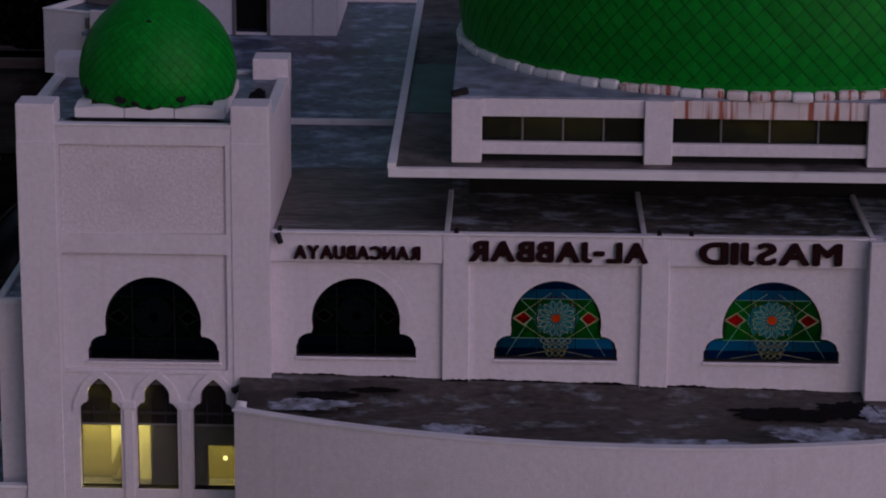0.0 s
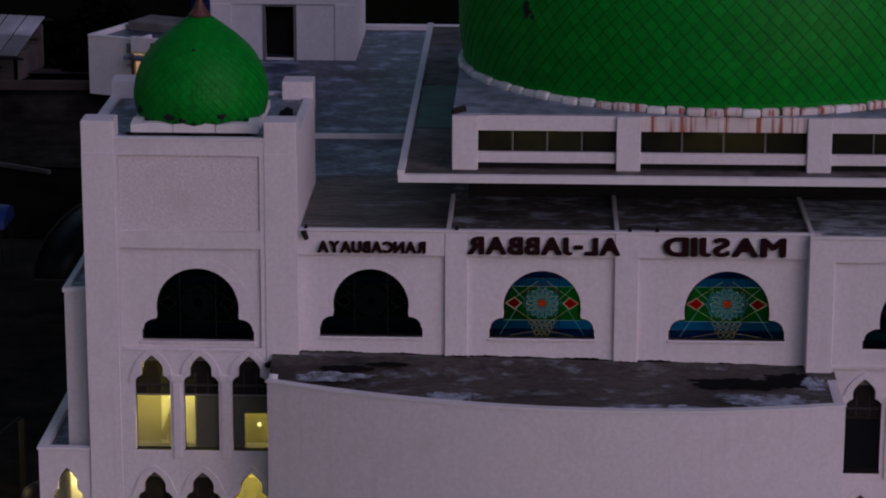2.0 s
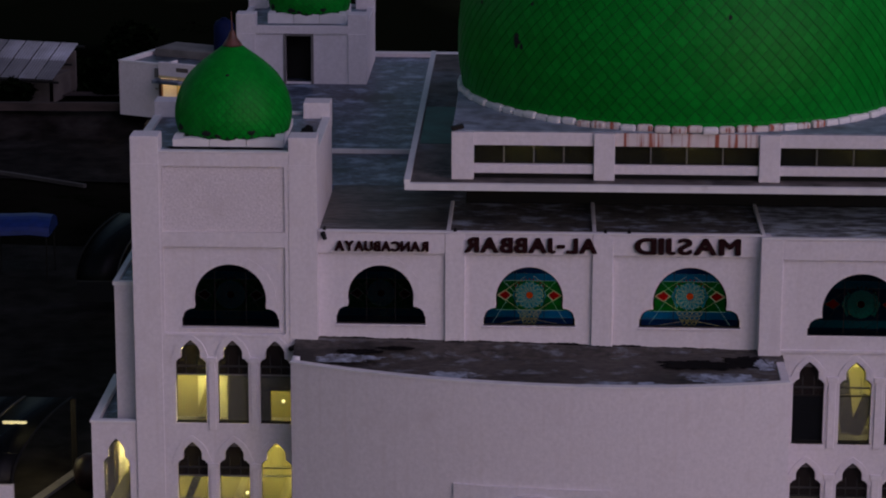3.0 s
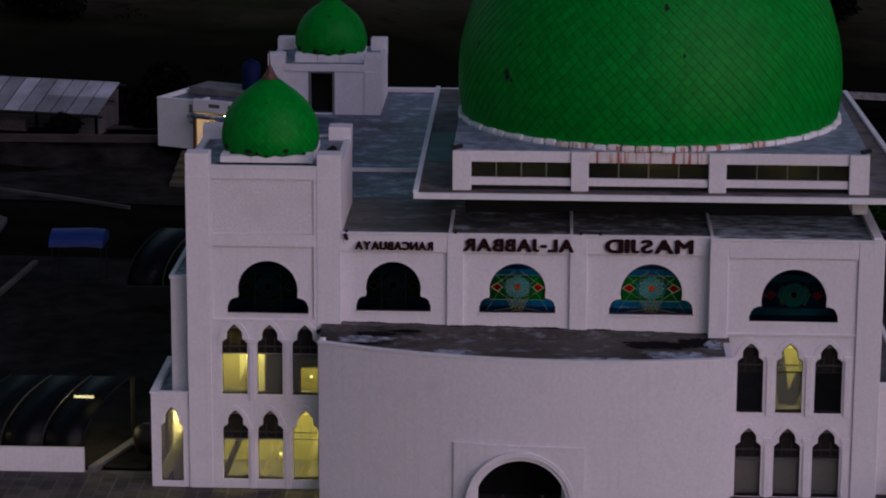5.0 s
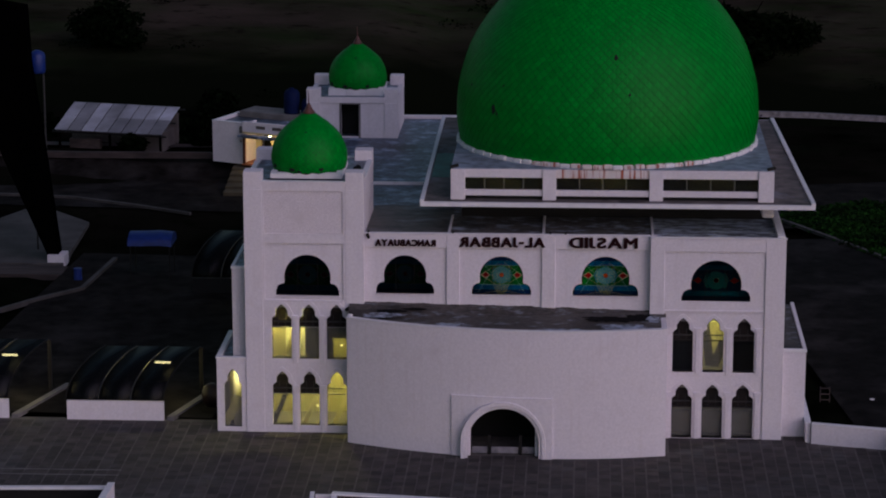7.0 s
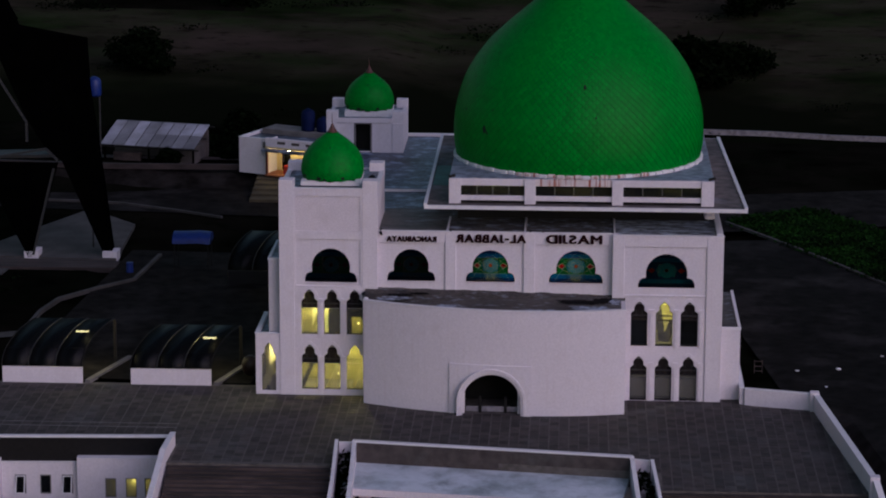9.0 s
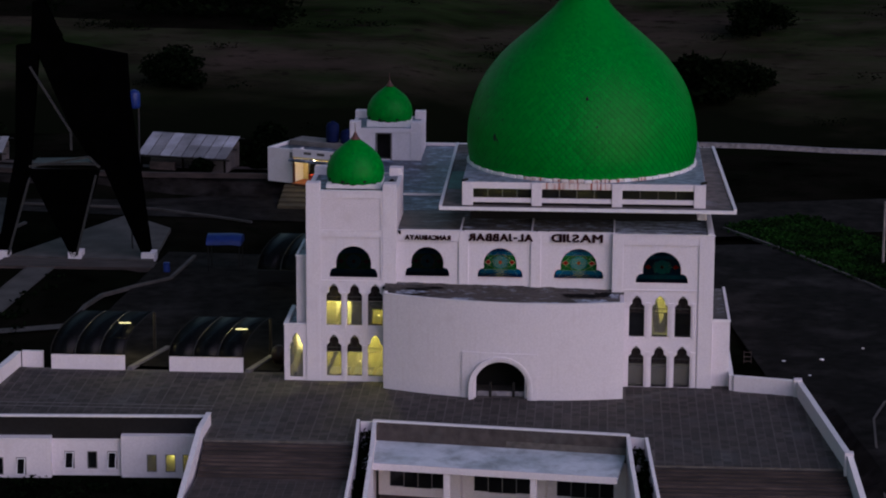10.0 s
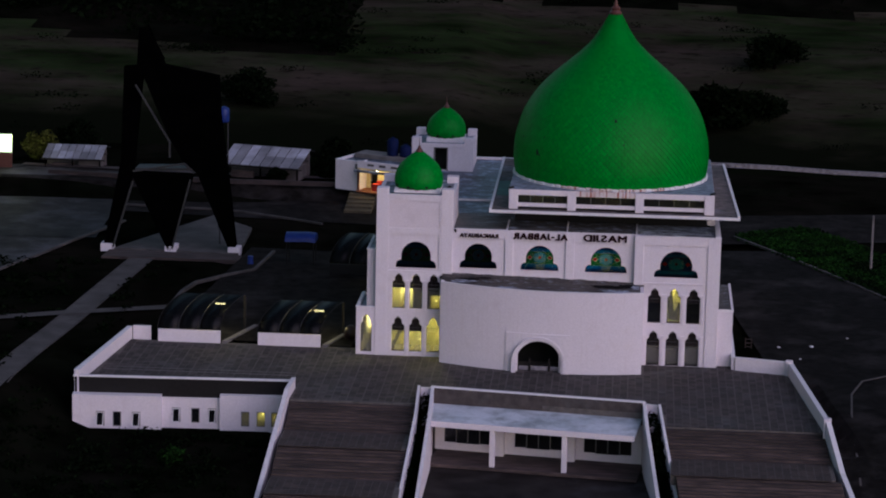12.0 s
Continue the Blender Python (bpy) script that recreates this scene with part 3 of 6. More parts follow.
box_part("half_wall", 12.15, 17.7, 0.22, 0.34, 0.2, 1.5, STONE, mosque, "pale half-height wall inside")
# Unseen walls added to keep the lamp's light to the middle window.
for x in (14.02, 15.63):
    box_part("partition", x - 0.05, x + 0.05, 0.06, 3.4, 3.9, 7.3, ROOM, mosque)
# Dark bars added to cut the lamplit window into a V.
for a, b in (((14.3, 7.2), (14.75, 4.0)), ((15.5, 5.4), (14.95, 3.9))):
    bm = bmesh.new()
    bar(bm, (a[0], 0.7, a[1]), (b[0], 0.7, b[1]), 0.06, 0.5)
    part("stair_string", bm, DARK, mosque, "dark sloping bar added behind the window")
lamp("end_bay_lamp", (15.3, 0.4, 6.9), 260, WARM, 0.2)
lamp("end_bay_lamp", (15.0, 2.0, 9.6), 6, (1.0, 0.95, 0.8), 0.3)

# roof: front strip, ribs and rear roof
for x0, x1, m in ((-4.58, 0.1, ROOF_BROWN), (0.1, 11.42, ROOF_FRONT), (11.42, 18.45, ROOF_PALE)):
    box_part("roof_deck", x0, x1, 0.45, 8.0, 11.15, 11.38, m, mosque, "", 0.0)
box_part("rear_roof_deck", -10.7, 18.45, 8.0, 35.5, 11.15, 11.38, ROOF_BLUE, mosque, "", 0.0)
for x in (0.1, 5.36, 11.42):
    box_part("roof_rib", x - 0.07, x + 0.07, 0.2, 5.0, 11.38, 11.52, TRIM, mosque)
box_part("roof_rib", 18.3, 18.7, 0.0, 7.0, 11.38, 11.62, TRIM, mosque)
box_part("roof_curb", -10.7, 1.0, 13.7, 13.9, 11.38, 11.56, TRIM, mosque)
box_part("roof_edge", -11.02, -10.7, 8.0, 35.82, 11.504, 11.6, TRIM, mosque)
box_part("roof_edge", -10.7, 18.45, 35.48, 35.82, 11.504, 11.6, TRIM, mosque)
for x, y in ((-4.35, 0.12), (0.36, 0.1), (5.75, 0.1), (6.6, 0.1)):
    bm = bmesh.new()
    tube(bm, (x, y - 0.12, 11.56), (x, y + 0.1, 11.62), 0.07, 0.05, 8)
    tube(bm, (x, y, 11.5), (x, y, 11.6), 0.04, 0.04, 8)
    part("floodlight", bm, FRAME, mosque, "small black floodlight on the coping")

# side annexes
annex = thing("side_annex", "low white annex with dark flat roof beside the tower", "annex")
panel("front_wall", rect(-12.95, -11.25, 0, 4.25), [lancet(-12.05, 0.25, 0.98, 3.4)], TF + 0.05, TF + 0.3, WHITE, annex)
tall = part("pointed_window", frame_ring(lancet(-12.05, 0.25, 0.97, 3.38), -12.05, 1.5, TF + 0.17, TF + 0.23), FRAME, annex)
panel("pane", lancet(-12.05, 0.25, 0.96, 3.36), [], TF + 0.2, TF + 0.212, PANE_CLEAR, tall)
box_part("side_wall", -12.95, -12.7, TF + 0.3, 5.6, 0, 4.25, WHITE, annex)
box_part("rear_wall", -12.7, -11.25, 5.4, 5.6, 0, 4.25, WHITE, annex)
box_part("roof_deck", -12.7, -11.25, TF + 0.3, 5.4, 3.95, 4.12, ROOF_BLUE, annex)
box_part("roof_edge", -13.0, -12.7, TF, 5.65, 4.254, 4.34, TRIM, annex)
box_part("roof_edge", -12.7, -11.25, TF, TF + 0.3, 4.254, 4.34, TRIM, annex)
box_part("inner_wall", -12.5, -11.25, 2.0, 2.15, 0, 3.7, ROOM, annex)
bm = bmesh.new()
bar(bm, (-12.6, 0.4, 0.3), (-11.3, 0.4, 2.6), 0.3, 0.5)
part("stair_flight", bm, ROOM, annex)
lamp("annex_lamp", (-11.6, 0.6, 3.2), 520, WARM, 0.2)
wing = thing("stair_annex", "tall narrow white annex set back beside the tower", "annex")
box_part("wall", -12.1, -11.25, 0.6, 6.2, 0, 9.25, WHITE, wing)
box_part("roof_deck", -11.95, -11.25, 0.8, 6.0, 9.254, 9.3, ROOF_BLUE, wing)
for a in ((-12.15, -11.95, 0.55, 6.25), (-11.95, -11.25, 0.55, 0.8), (-11.95, -11.25, 6.0, 6.25)):
    box_part("roof_edge", *a, 9.256, 9.4, TRIM, wing)
wing2 = thing("end_annex", "low white annex with stained flat roof beside the end bay", "annex")
box_part("wall", 18.76, 20.05, 0.3, 11.0, 0, 4.9, WHITE, wing2)
box_part("roof_deck", 18.8, 19.9, 0.5, 10.9, 4.904, 4.95, ROOF, wing2)
box_part("roof_edge", 19.9, 20.1, 0.25, 11.0, 4.906, 5.08, TRIM, wing2)
box_part("roof_edge", 18.8, 19.9, 0.25, 0.5, 4.906, 5.08, TRIM, wing2)

# ---------------------------------------------------------------- domes


def scale_tiles(profile, cx, cy, around, parent, near, rows_near, zmax, shell):
    """Overlapping lozenge tiles on a dome; the ones that face the forecourt are objects of their own."""
    z, rows = profile[0][1] + (0.02 if profile[0][0] < 4 else -0.28), []
    while z < zmax:
        r = spline(profile, z)
        slope = math.hypot(1, (spline(profile, z + 0.02) - spline(profile, z - 0.02)) / 0.04)
        half = math.pi * r / around
        rows.append((z, half * 1.06 / slope))
        z += half * 1.06 / slope
    verts, faces = [], []
    lift = 0.008 + 0.0013 * profile[0][0]
    for i in range(1, len(rows) - 1):
        zc = rows[i][0]
        zb, zt = rows[i - 1][0], rows[i + 1][0]
        zb, zt = zc + (zb - zc) * 0.94, zc + (zt - zc) * 0.94
        da = math.pi / around * 0.94

        def at(a, zz, off):
            rr = spline(profile, zz) + off
            return (rr * math.cos(a), rr * math.sin(a), zz)

        base = [at(0, zt, lift * 0.3), at(-da, zc, lift * 0.75), at(0, zb, lift * 1.3), at(da, zc, lift * 0.75),
                at(-da, zc, -0.02), at(0, zb, -0.02), at(da, zc, -0.02), at(0, (zb + zc) / 2, lift * 1.35)]
        fs = [(0, 1, 7), (1, 2, 7), (2, 3, 7), (3, 0, 7), (1, 4, 5, 2), (2, 5, 6, 3)]
        shared = None
        for j in range(around):
            a = 2 * math.pi * (j + 0.5 * (i % 2)) / around
            off = (a + math.pi / 2 + math.pi) % (2 * math.pi) - math.pi
            if abs(off - near[0]) < near[1] and rows_near[0] <= i < rows_near[1]:
                if shared is None:
                    shared = bpy.data.meshes.new("tile")
                    shared.from_pydata(base, [], fs)
                    shared.materials.append(TILE)
                ob = new("tile", shared)
                ob.parent = shell
                ob.matrix_local = Matrix.Translation((cx, cy, 0)) @ Matrix.Rotation(a, 4, "Z")
            else:
                c, s = math.cos(a), math.sin(a)
                k = len(verts)
                verts += [(cx + x * c - y * s, cy + x * s + y * c, zz) for x, y, zz in base]
                faces += [tuple(k + q for q in f) for f in fs]
    me = bpy.data.meshes.new("tiles")
    me.from_pydata(verts, [], faces)
    ob = mesh_ob("tile_field", me, TILES, shell)
    tagged(ob, kind="stuff")


def small_dome(parent, cx, cy, z0, near=None, rows_near=(3, 14), size=1.0):
    """A small onion dome with its plinth and finial, its rim at z0."""
    s = 2.0 * size
    bm = bmesh.new()
    box(bm, cx - s + 0.3, cx + s - 0.3, cy - s + 0.3, cy + s - 0.3, z0 - 0.95, z0 - 0.03)
    part("dome_plinth", bm, TRIM, parent, "low white plinth")
    for side in range(4):
        for i in range(3):
            a0, a1 = -s + i * 2 * s / 3 + 0.012, -s + (i + 1) * 2 * s / 3 - 0.012
            bm = bmesh.new()
            top = [(a0 + (a1 - a0) * j / 8, z0 + 0.03 + 0.07 * math.sin(math.pi * j / 8)) for j in range(9)]
            ring = [(a0, z0 - 0.95)] + top + [(a1, z0 - 0.95)]
            k = len(ring)
            lo = [bm.verts.new((x, -s, z)) for x, z in ring]
            hi = [bm.verts.new((x, -s + 0.34, z)) for x, z in ring]
            bm.faces.new(lo)
            bm.faces.new(hi[::-1])
            for j in range(k):
                bm.faces.new((lo[j], lo[(j + 1) % k], hi[(j + 1) % k], hi[j]))
            ob = part("plinth_block", bm, TRIM, parent)
            ob.matrix_local = Matrix.Translation((cx, cy, 0.012 * ((i + side) % 2))) @ Matrix.Rotation(side * math.pi / 2, 4, "Z")
    high = 3.2 * size
    prof = [(r * size, z0 + z * size) for r, z in ((2.0, 0), (2.12, 0.45), (2.12, 0.85), (1.98, 1.45), (1.65, 2.05), (1.15, 2.55), (0.66, 2.92), (0.28, 3.2))]
    bm = bmesh.new()
    lathe(bm, [(spline(prof, z0 + high * i / 24), z0 + high * i / 24) for i in range(25)], cx, cy, 48)
    shell = part("dome_shell", bm, JOINT, parent, "green tiled onion dome", True)
    scale_tiles(prof, cx, cy, 44, parent, near or (0, 0), rows_near, z0 + high - 0.05, shell)
    for a, z, q in ((-1.95, 0.28, 0.2), (-1.15, 0.3, 0.15), (-2.6, 0.35, 0.22), (-1.75, 0.2, 0.12), (-1.6, 2.3, 0.07)):
        z *= size
        rad = spline(prof, z0 + z)
        bm = bmesh.new()
        bmesh.ops.create_icosphere(bm, subdivisions=2, radius=1.0, matrix=Matrix.Diagonal((0.05, q, q * 0.6, 1)))
        for v in bm.verts:
            v.co += v.co * 0.5 * noise.noise(v.co * 9 + Vector((a, z, 0)))
        ob = part("broken_tile", bm, DARK, shell, "dark patch of broken tile")
        ob.matrix_local = Matrix.Translation((cx + rad * math.cos(a), cy + rad * math.sin(a), z0 + z)) @ Matrix.Rotation(a, 4, "Z")
    bm = bmesh.new()
    lathe(bm, [(0.34 * size, z0 + high - 0.1), (0.36 * size, z0 + high - 0.02), (0.2 * size, z0 + high + 0.2 * size), (0.07 * size, z0 + high + 0.5 * size)], cx, cy, 16)
    fin = part("finial", bm, BROWN, parent, "brown metal finial")
    bm = bmesh.new()
    tube(bm, (cx, cy, z0 + high + 0.45 * size), (cx - 0.03, cy, z0 + high + 1.2 * size), 0.035, 0.015, 8)
    part("spike", bm, BROWN, fin)


def merlons(parent, x0, x1, y0, y1, z0, z1, s=0.98):
    for x in (x0, x1 - s):
        for y in (y0, y1 - s):
            box_part("merlon", x - 0.02, x + s + 0.02, y - 0.02, y + s + 0.02, z0, z1, WHITE, parent, "", 0.04)


tower = thing("corner_tower", "white-plastered square corner tower with arched windows and green onion dome", "tower")
X0, X1, YB = -11.25, -4.6, 7.05
TALL = [(-9.24, 1.12), (-7.7, 1.12), (-6.16, 1.12)]
BW = (-7.77, 7.93, 3.55, 2.35)
lanc = [lancet(c, z, w, 3.15) for c, w in TALL for z in (0.42, 4.3)]
panel("front_frame", rect(X0, X1, 0, 14.42), [rect(-10.15, -5.75, 11.5, 13.92), rect(-10.15, -5.75, 7.72, 10.95)] + lanc, TF, TF + 0.1, WHITE, tower)
panel("front_wall", rect(X0, X1, 0, 11.3), [bell(*BW)] + lanc, TF + 0.1, TF + 0.35, WHITE, tower)
box_part("pebbledash_panel", -10.15, -5.75, TF + 0.07, TF + 0.3, 11.5, 13.92, ROUGH_WHITE, tower, "grainy pinkish panel")
box_part("side_wall", X1 - 0.3, X1, TF + 0.35, YB - 0.3, 0, 14.42, WHITE, tower)
box_part("side_wall", X0, X0 + 0.3, TF + 0.35, YB - 0.3, 0, 14.42, WHITE, tower)
box_part("rear_wall", X0, X1, YB - 0.3, YB, 0, 14.42, WHITE, tower)
box_part("roof_deck", X0 + 0.3, X1 - 0.3, TF + 0.3, YB - 0.3, 14.15, 14.4, ROOF_BLUE, tower)
merlons(tower, X0, X1, TF, YB, 13.9, 15.0)
for x in (X0, X1 - 0.98):
    box_part("corner_strip", x - 0.02, x + 1.0, TF - 0.03, TF, 0, 14.0, WHITE, tower, "", 0.015)
for a in ((X0 + 0.98, X1 - 0.98, TF - 0.03, TF + 0.28), (X0 + 0.98, X1 - 0.98, YB - 0.28, YB + 0.03)):
    box_part("parapet_coping", *a, 14.424, 14.48, TRIM, tower)
for x in (X0 - 0.03, X1 - 0.28):
    box_part("parapet_coping", x, x + 0.31, TF + 0.98, YB - 0.98, 14.424, 14.48, TRIM, tower)
hood(tower, *BW, TF + 0.1)
box_part("window_sill", -9.6, -5.94, TF + 0.03, TF + 0.2, 7.85, 7.93, WHITE, tower)
box_part("string_course", -10.1, -5.8, TF - 0.03, TF + 0.1, 7.6, 7.7, WHITE, tower)
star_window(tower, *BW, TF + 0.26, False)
for c, w in TALL:
    for z in (0.42, 4.3):
        tall_window(tower, c, z, w, 3.15, TF + 0.25, PANE_CLEAR, z < 1 and c > -7)
        trefoil(tower, c, z, w, 3.15, TF)
for c in (-8.47, -6.93):
    for z in (0.0, 4.05):
        bm = bmesh.new()
        box(bm, c - 0.13, c + 0.13, TF - 0.06, TF + 0.05, z, z + 2.6, 0.03)
        box(bm, c - 0.2, c + 0.2, TF - 0.08, TF + 0.05, z + 2.55, z + 2.78, 0.03)
        part("engaged_column", bm, WHITE, tower)
for z in (0.05, 3.95, 7.55):
    box_part("inner_floor", X0 + 0.3, X1 - 0.3, TF + 0.36, 3.6, z - 0.15, z + 0.05, CONCRETE, tower)
# Back walls are dimmed and one panel brightened by paint, as lamplight would.
box_part("inner_wall", X0 + 0.3, X1 - 0.3, 3.6, 3.8, 0, 10.9, ROOM_DIM, tower)
box_part("inner_wall", X0 + 0.3, X1 - 0.3, 1.5, 1.6, 4.0, 7.4, ROOM_DIM, tower)
box_part("partition", -9.2, -8.1, 1.36, 1.48, 4.0, 7.4, ROOM_LIT, tower, "wall panel painted paler for the lamplight on it")
# string of the inner stair
bm = bmesh.new()
bar(bm, (-9.15, 1.2, 4.2), (-8.75, 1.2, 5.3), 0.1, 0.2)
part("stair_string", bm, ROOM_DIM, tower)
box_part("partition", -7.0, -6.85, 0.5, 1.5, 4.0, 7.4, ROOM_DIM, tower)
bm = bmesh.new()
bar(bm, (-7.76, 0.65, 4.05), (-7.6, 0.65, 7.1), 0.06, 0.5)
box(bm, -7.55, -6.95, 0.62, 0.68, 4.0, 7.1)
part("door_leaf", bm, DARK, tower, "dark door leaf standing open")
# Dark blocks added to hide the lamplight in part of the right window.
box_part("stair_soffit", -6.8, -5.55, 0.4, 0.55, 5.35, 7.2, DARK, tower, "dark block added to blacken the top of the window")
box_part("stair_wall_end", -6.8, -6.4, 0.4, 0.55, 4.0, 5.345, DARK, tower, "dark block added to blacken one side of the window")
for x in (-9.4, -7.6, -5.9):
    bm = bmesh.new()
    bar(bm, (x - 0.5, 0.9, 0.2), (x + 0.55, 0.9, 2.7), 0.14, 0.28)
    part("stair_flight", bm, DARK if x < -9 else ROOM, tower)
for x, z in ((-8.9, 6.6), (-6.2, 6.5)):
    lamp("tower_lamp", (x, 0.75, z + 0.4), 520, WARM, 0.15)
for x, z in ((-9.0, 3.0), (-6.2, 2.9)):
    lamp("tower_lamp", (x, 0.8, z + 0.45), 420, WARM, 0.15)
for p in ((-7.35, 0.7, 1.3), (-6.0, 1.1, 4.75)):
    bm = bmesh.new()
    bmesh.ops.create_uvsphere(bm, u_segments=12, v_segments=8, radius=0.07, matrix=Matrix.Translation(p))
    part("globe_lamp", bm, LAMP_GLOW, tower, "small lit lamp", True)
small_dome(tower, -7.87, 2.8, 14.62, (0.1, 0.95), (3, 24))

back = thing("roof_tower", "square white rooftop tower with dark doorway and green onion dome", "tower")
BX0, BX1, BY0, BY1 = -10.6, -4.65, 28.5, 34.8
panel("front_wall", rect(BX0, BX1, 11.38, 14.05), [rect(-8.35, -7.2, 11.45, 13.6)], BY0, BY0 + 0.3, WHITE, back)
box_part("side_wall", BX1 - 0.3, BX1, BY0 + 0.3, BY1, 11.38, 14.05, WHITE, back)
box_part("side_wall", BX0, BX0 + 0.3, BY0 + 0.3, BY1, 11.38, 14.05, WHITE, back)
box_part("rear_wall", BX0 + 0.3, BX1 - 0.3, BY1 - 0.3, BY1, 11.38, 14.05, WHITE, back)
box_part("roof_deck", BX0 + 0.3, BX1 - 0.3, BY0 + 0.3, BY1 - 0.3, 13.7, 13.95, ROOF_BLUE, back)
merlons(back, BX0, BX1, BY0, BY1, 13.65, 14.6, 0.85)
box_part("cornice", BX0 + 0.85, BX1 - 0.85, BY0 - 0.06, BY0, 13.7, 14.07, WHITE, back)
for x in (BX0, BX1 - 0.85):
    box_part("corner_strip", x, x + 0.85, BY0 - 0.05, BY0, 11.38, 13.7, WHITE, back)
bm = bmesh.new()
for a in ((-8.47, -8.35, 11.38, 13.7), (-7.2, -7.08, 11.38, 13.7), (-8.35, -7.2, 13.6, 13.7)):
    box(bm, a[0], a[1], BY0 - 0.04, BY0 + 0.1, a[2], a[3], 0.01)
part("door_frame", bm, CONCRETE, back)
box_part("inner_dark", -9.3, -6.3, BY0 + 1.2, BY0 + 1.3, 11.4, 13.65, DARK, back)
small_dome(back, -7.5, 31.6, 14.3, size=0.9)

drum = thing("dome_drum", "low square white drum with bands of dark windows", "drum")
slab = thing("roof_slab", "broad dirty concrete roof slab with white edge", "roof")
bm = bmesh.new()
prism(bm, [(-1.45, -0.17), (20.3, -0.17), (19.6, 25.6), (-1.55, 25.6)], 13.12, 13.36)
part("slab", bm, TRIM, slab)
bm = bmesh.new()
prism(bm, [(-1.27, 0.03), (20.1, 0.03), (19.4, 25.4), (-1.35, 25.4)], 13.364, 13.38)
part("slab_screed", bm, SLAB_TOP, slab)
for a, b in (((-1.36, -0.15), (-1.46, 25.58)), ((20.2, -0.15), (19.5, 25.58))):
    bm = bmesh.new()
    bar(bm, (*a, 13.42), (*b, 13.42), 0.22, 0.16)
    part("slab_kerb", bm, TRIM, slab)
bm = bmesh.new()
prism(bm, [(-1.2, 6.5), (0.1, 6.5), (0.1, 13.5), (-1.25, 13.5)], 13.384, 13.4)
part("algae_patch", bm, material("green_algae_film", (0.02, 0.11, 0.09), 0.6, 0.4, 0.8), slab, "greenish damp patch")
# The slab's shade is put into the colour of this front wall.
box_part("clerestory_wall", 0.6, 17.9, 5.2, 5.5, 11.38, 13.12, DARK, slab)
box_part("clerestory_wall", 0.6, 0.9, 5.5, 24.0, 11.38, 13.12, WHITE, slab)
DX = ((0.2, 1.0), (5.3, 6.05), (11.2, 11.95), (17.2, 18.05))
for a, b in DX:
    box_part("pilaster", a, b, 0.48, 0.98, 13.38, 15.1, WHITE, drum, "", 0.03)
for (_, a), (b, _) in zip(DX, DX[1:]):
    m = RUSTY if a > 5 and a < 11 else WHITE
    box_part("window_head", a, b, 0.6, 0.98, 14.62, 15.1, m, drum)
    box_part("window_sill", a, b, 0.6, 0.98, 13.6, 13.93, WHITE, drum)
    # Black face paints the shade of the recess below the sill.
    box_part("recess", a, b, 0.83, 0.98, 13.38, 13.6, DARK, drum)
    step_x = (b - a) / 4
    for i in range(4):
        win = box_part("window_pane", a + i * step_x, a + (i + 1) * step_x - 0.001, 0.78, 0.8, 13.93, 14.62, PANE_DARK, drum)
        if i:
            box_part("mullion", a + i * step_x - 0.025, a + i * step_x + 0.025, 0.74, 0.84, 13.93, 14.62, CONCRETE, drum)
for x in (0.2, 17.75):
    box_part("side_wall", x, x + 0.3, 0.98, 18.4, 13.38, 15.1, WHITE, drum)
box_part("rear_wall", 0.5, 17.75, 18.1, 18.4, 13.38, 15.1, WHITE, drum)
box_part("drum_roof", 0.22, 18.03, 0.63, 18.38, 15.104, 15.16, material("pale_damp_screed", (0.22, 0.26, 0.33), 0.7, 0.4, 1.6, stain=(0.09, 0.09, 0.1), stain_at=(0.5, 0.7), stain_scale=0.5, bump=0.25, fine=8), drum)
box_part("inner_wall", 0.5, 17.7, 3.4, 3.5, 13.4, 15.0, ROOM, drum)
lamp("drum_lamp", (3.0, 2.4, 14.6), 60, WARM, 0.2)
lamp("drum_lamp", (9.0, 2.4, 14.6), 60, WARM, 0.2)
lamp("drum_lamp", (15.0, 2.4, 14.6), 60, WARM, 0.2)

DCX, DCY = 8.88, 9.2
main_dome = thing("main_dome", "huge green glazed-tile onion dome with white scalloped base ring", "dome")
PROF = [(8.55, 15.4), (8.7, 16.4), (8.7, 17.4), (8.6, 18.5), (8.36, 19.5), (7.92, 20.8), (7.25, 22.0), (6.25, 23.3), (4.88, 24.6), (3.35, 25.9), (2.12, 27.1), (1.27, 28.3), (0.72, 29.3), (0.48, 29.7)]
TOP = PROF[-1][1]
bm = bmesh.new()
lathe(bm, [(spline(PROF, 15.4 + (TOP - 15.4) * i / 70), 15.4 + (TOP - 15.4) * i / 70) for i in range(71)], DCX, DCY, 96)
shell = part("dome_shell", bm, JOINT, main_dome, "dark green mortar shell", True)
scale_tiles(PROF, DCX, DCY, 104, main_dome, (-0.12, 0.45), (4, 24), TOP - 0.1, shell)
bm = bmesh.new()
box(bm, 8.4, 8.74, -0.285, 0.285, 15.12, 15.39, 0.1)
block = part("ring_block", bm, None, main_dome)
block_mesh = block.data
block_rust = block_mesh.copy()
block_mesh.materials.append(TRIM)
block_rust.materials.append(RUSTY)
for i in range(92):
    a = 2 * math.pi * i / 92
    off = (math.degrees(a) + 360) % 360
    ob = block if i == 0 else new("ring_block", block_mesh)
    if 240 < off < 305 and (i * 7) % 5:
        ob.data = block_rust
    ob.parent = main_dome
    ob.matrix_local = Matrix.Translation((DCX, DCY, 0.025 * math.sin(i * 2.3))) @ Matrix.Rotation(a + 0.004 * math.sin(i * 5.1), 4, "Z") @ Matrix.Translation((0.035 * math.sin(i * 3.7), 0, 0))
bm = bmesh.new()
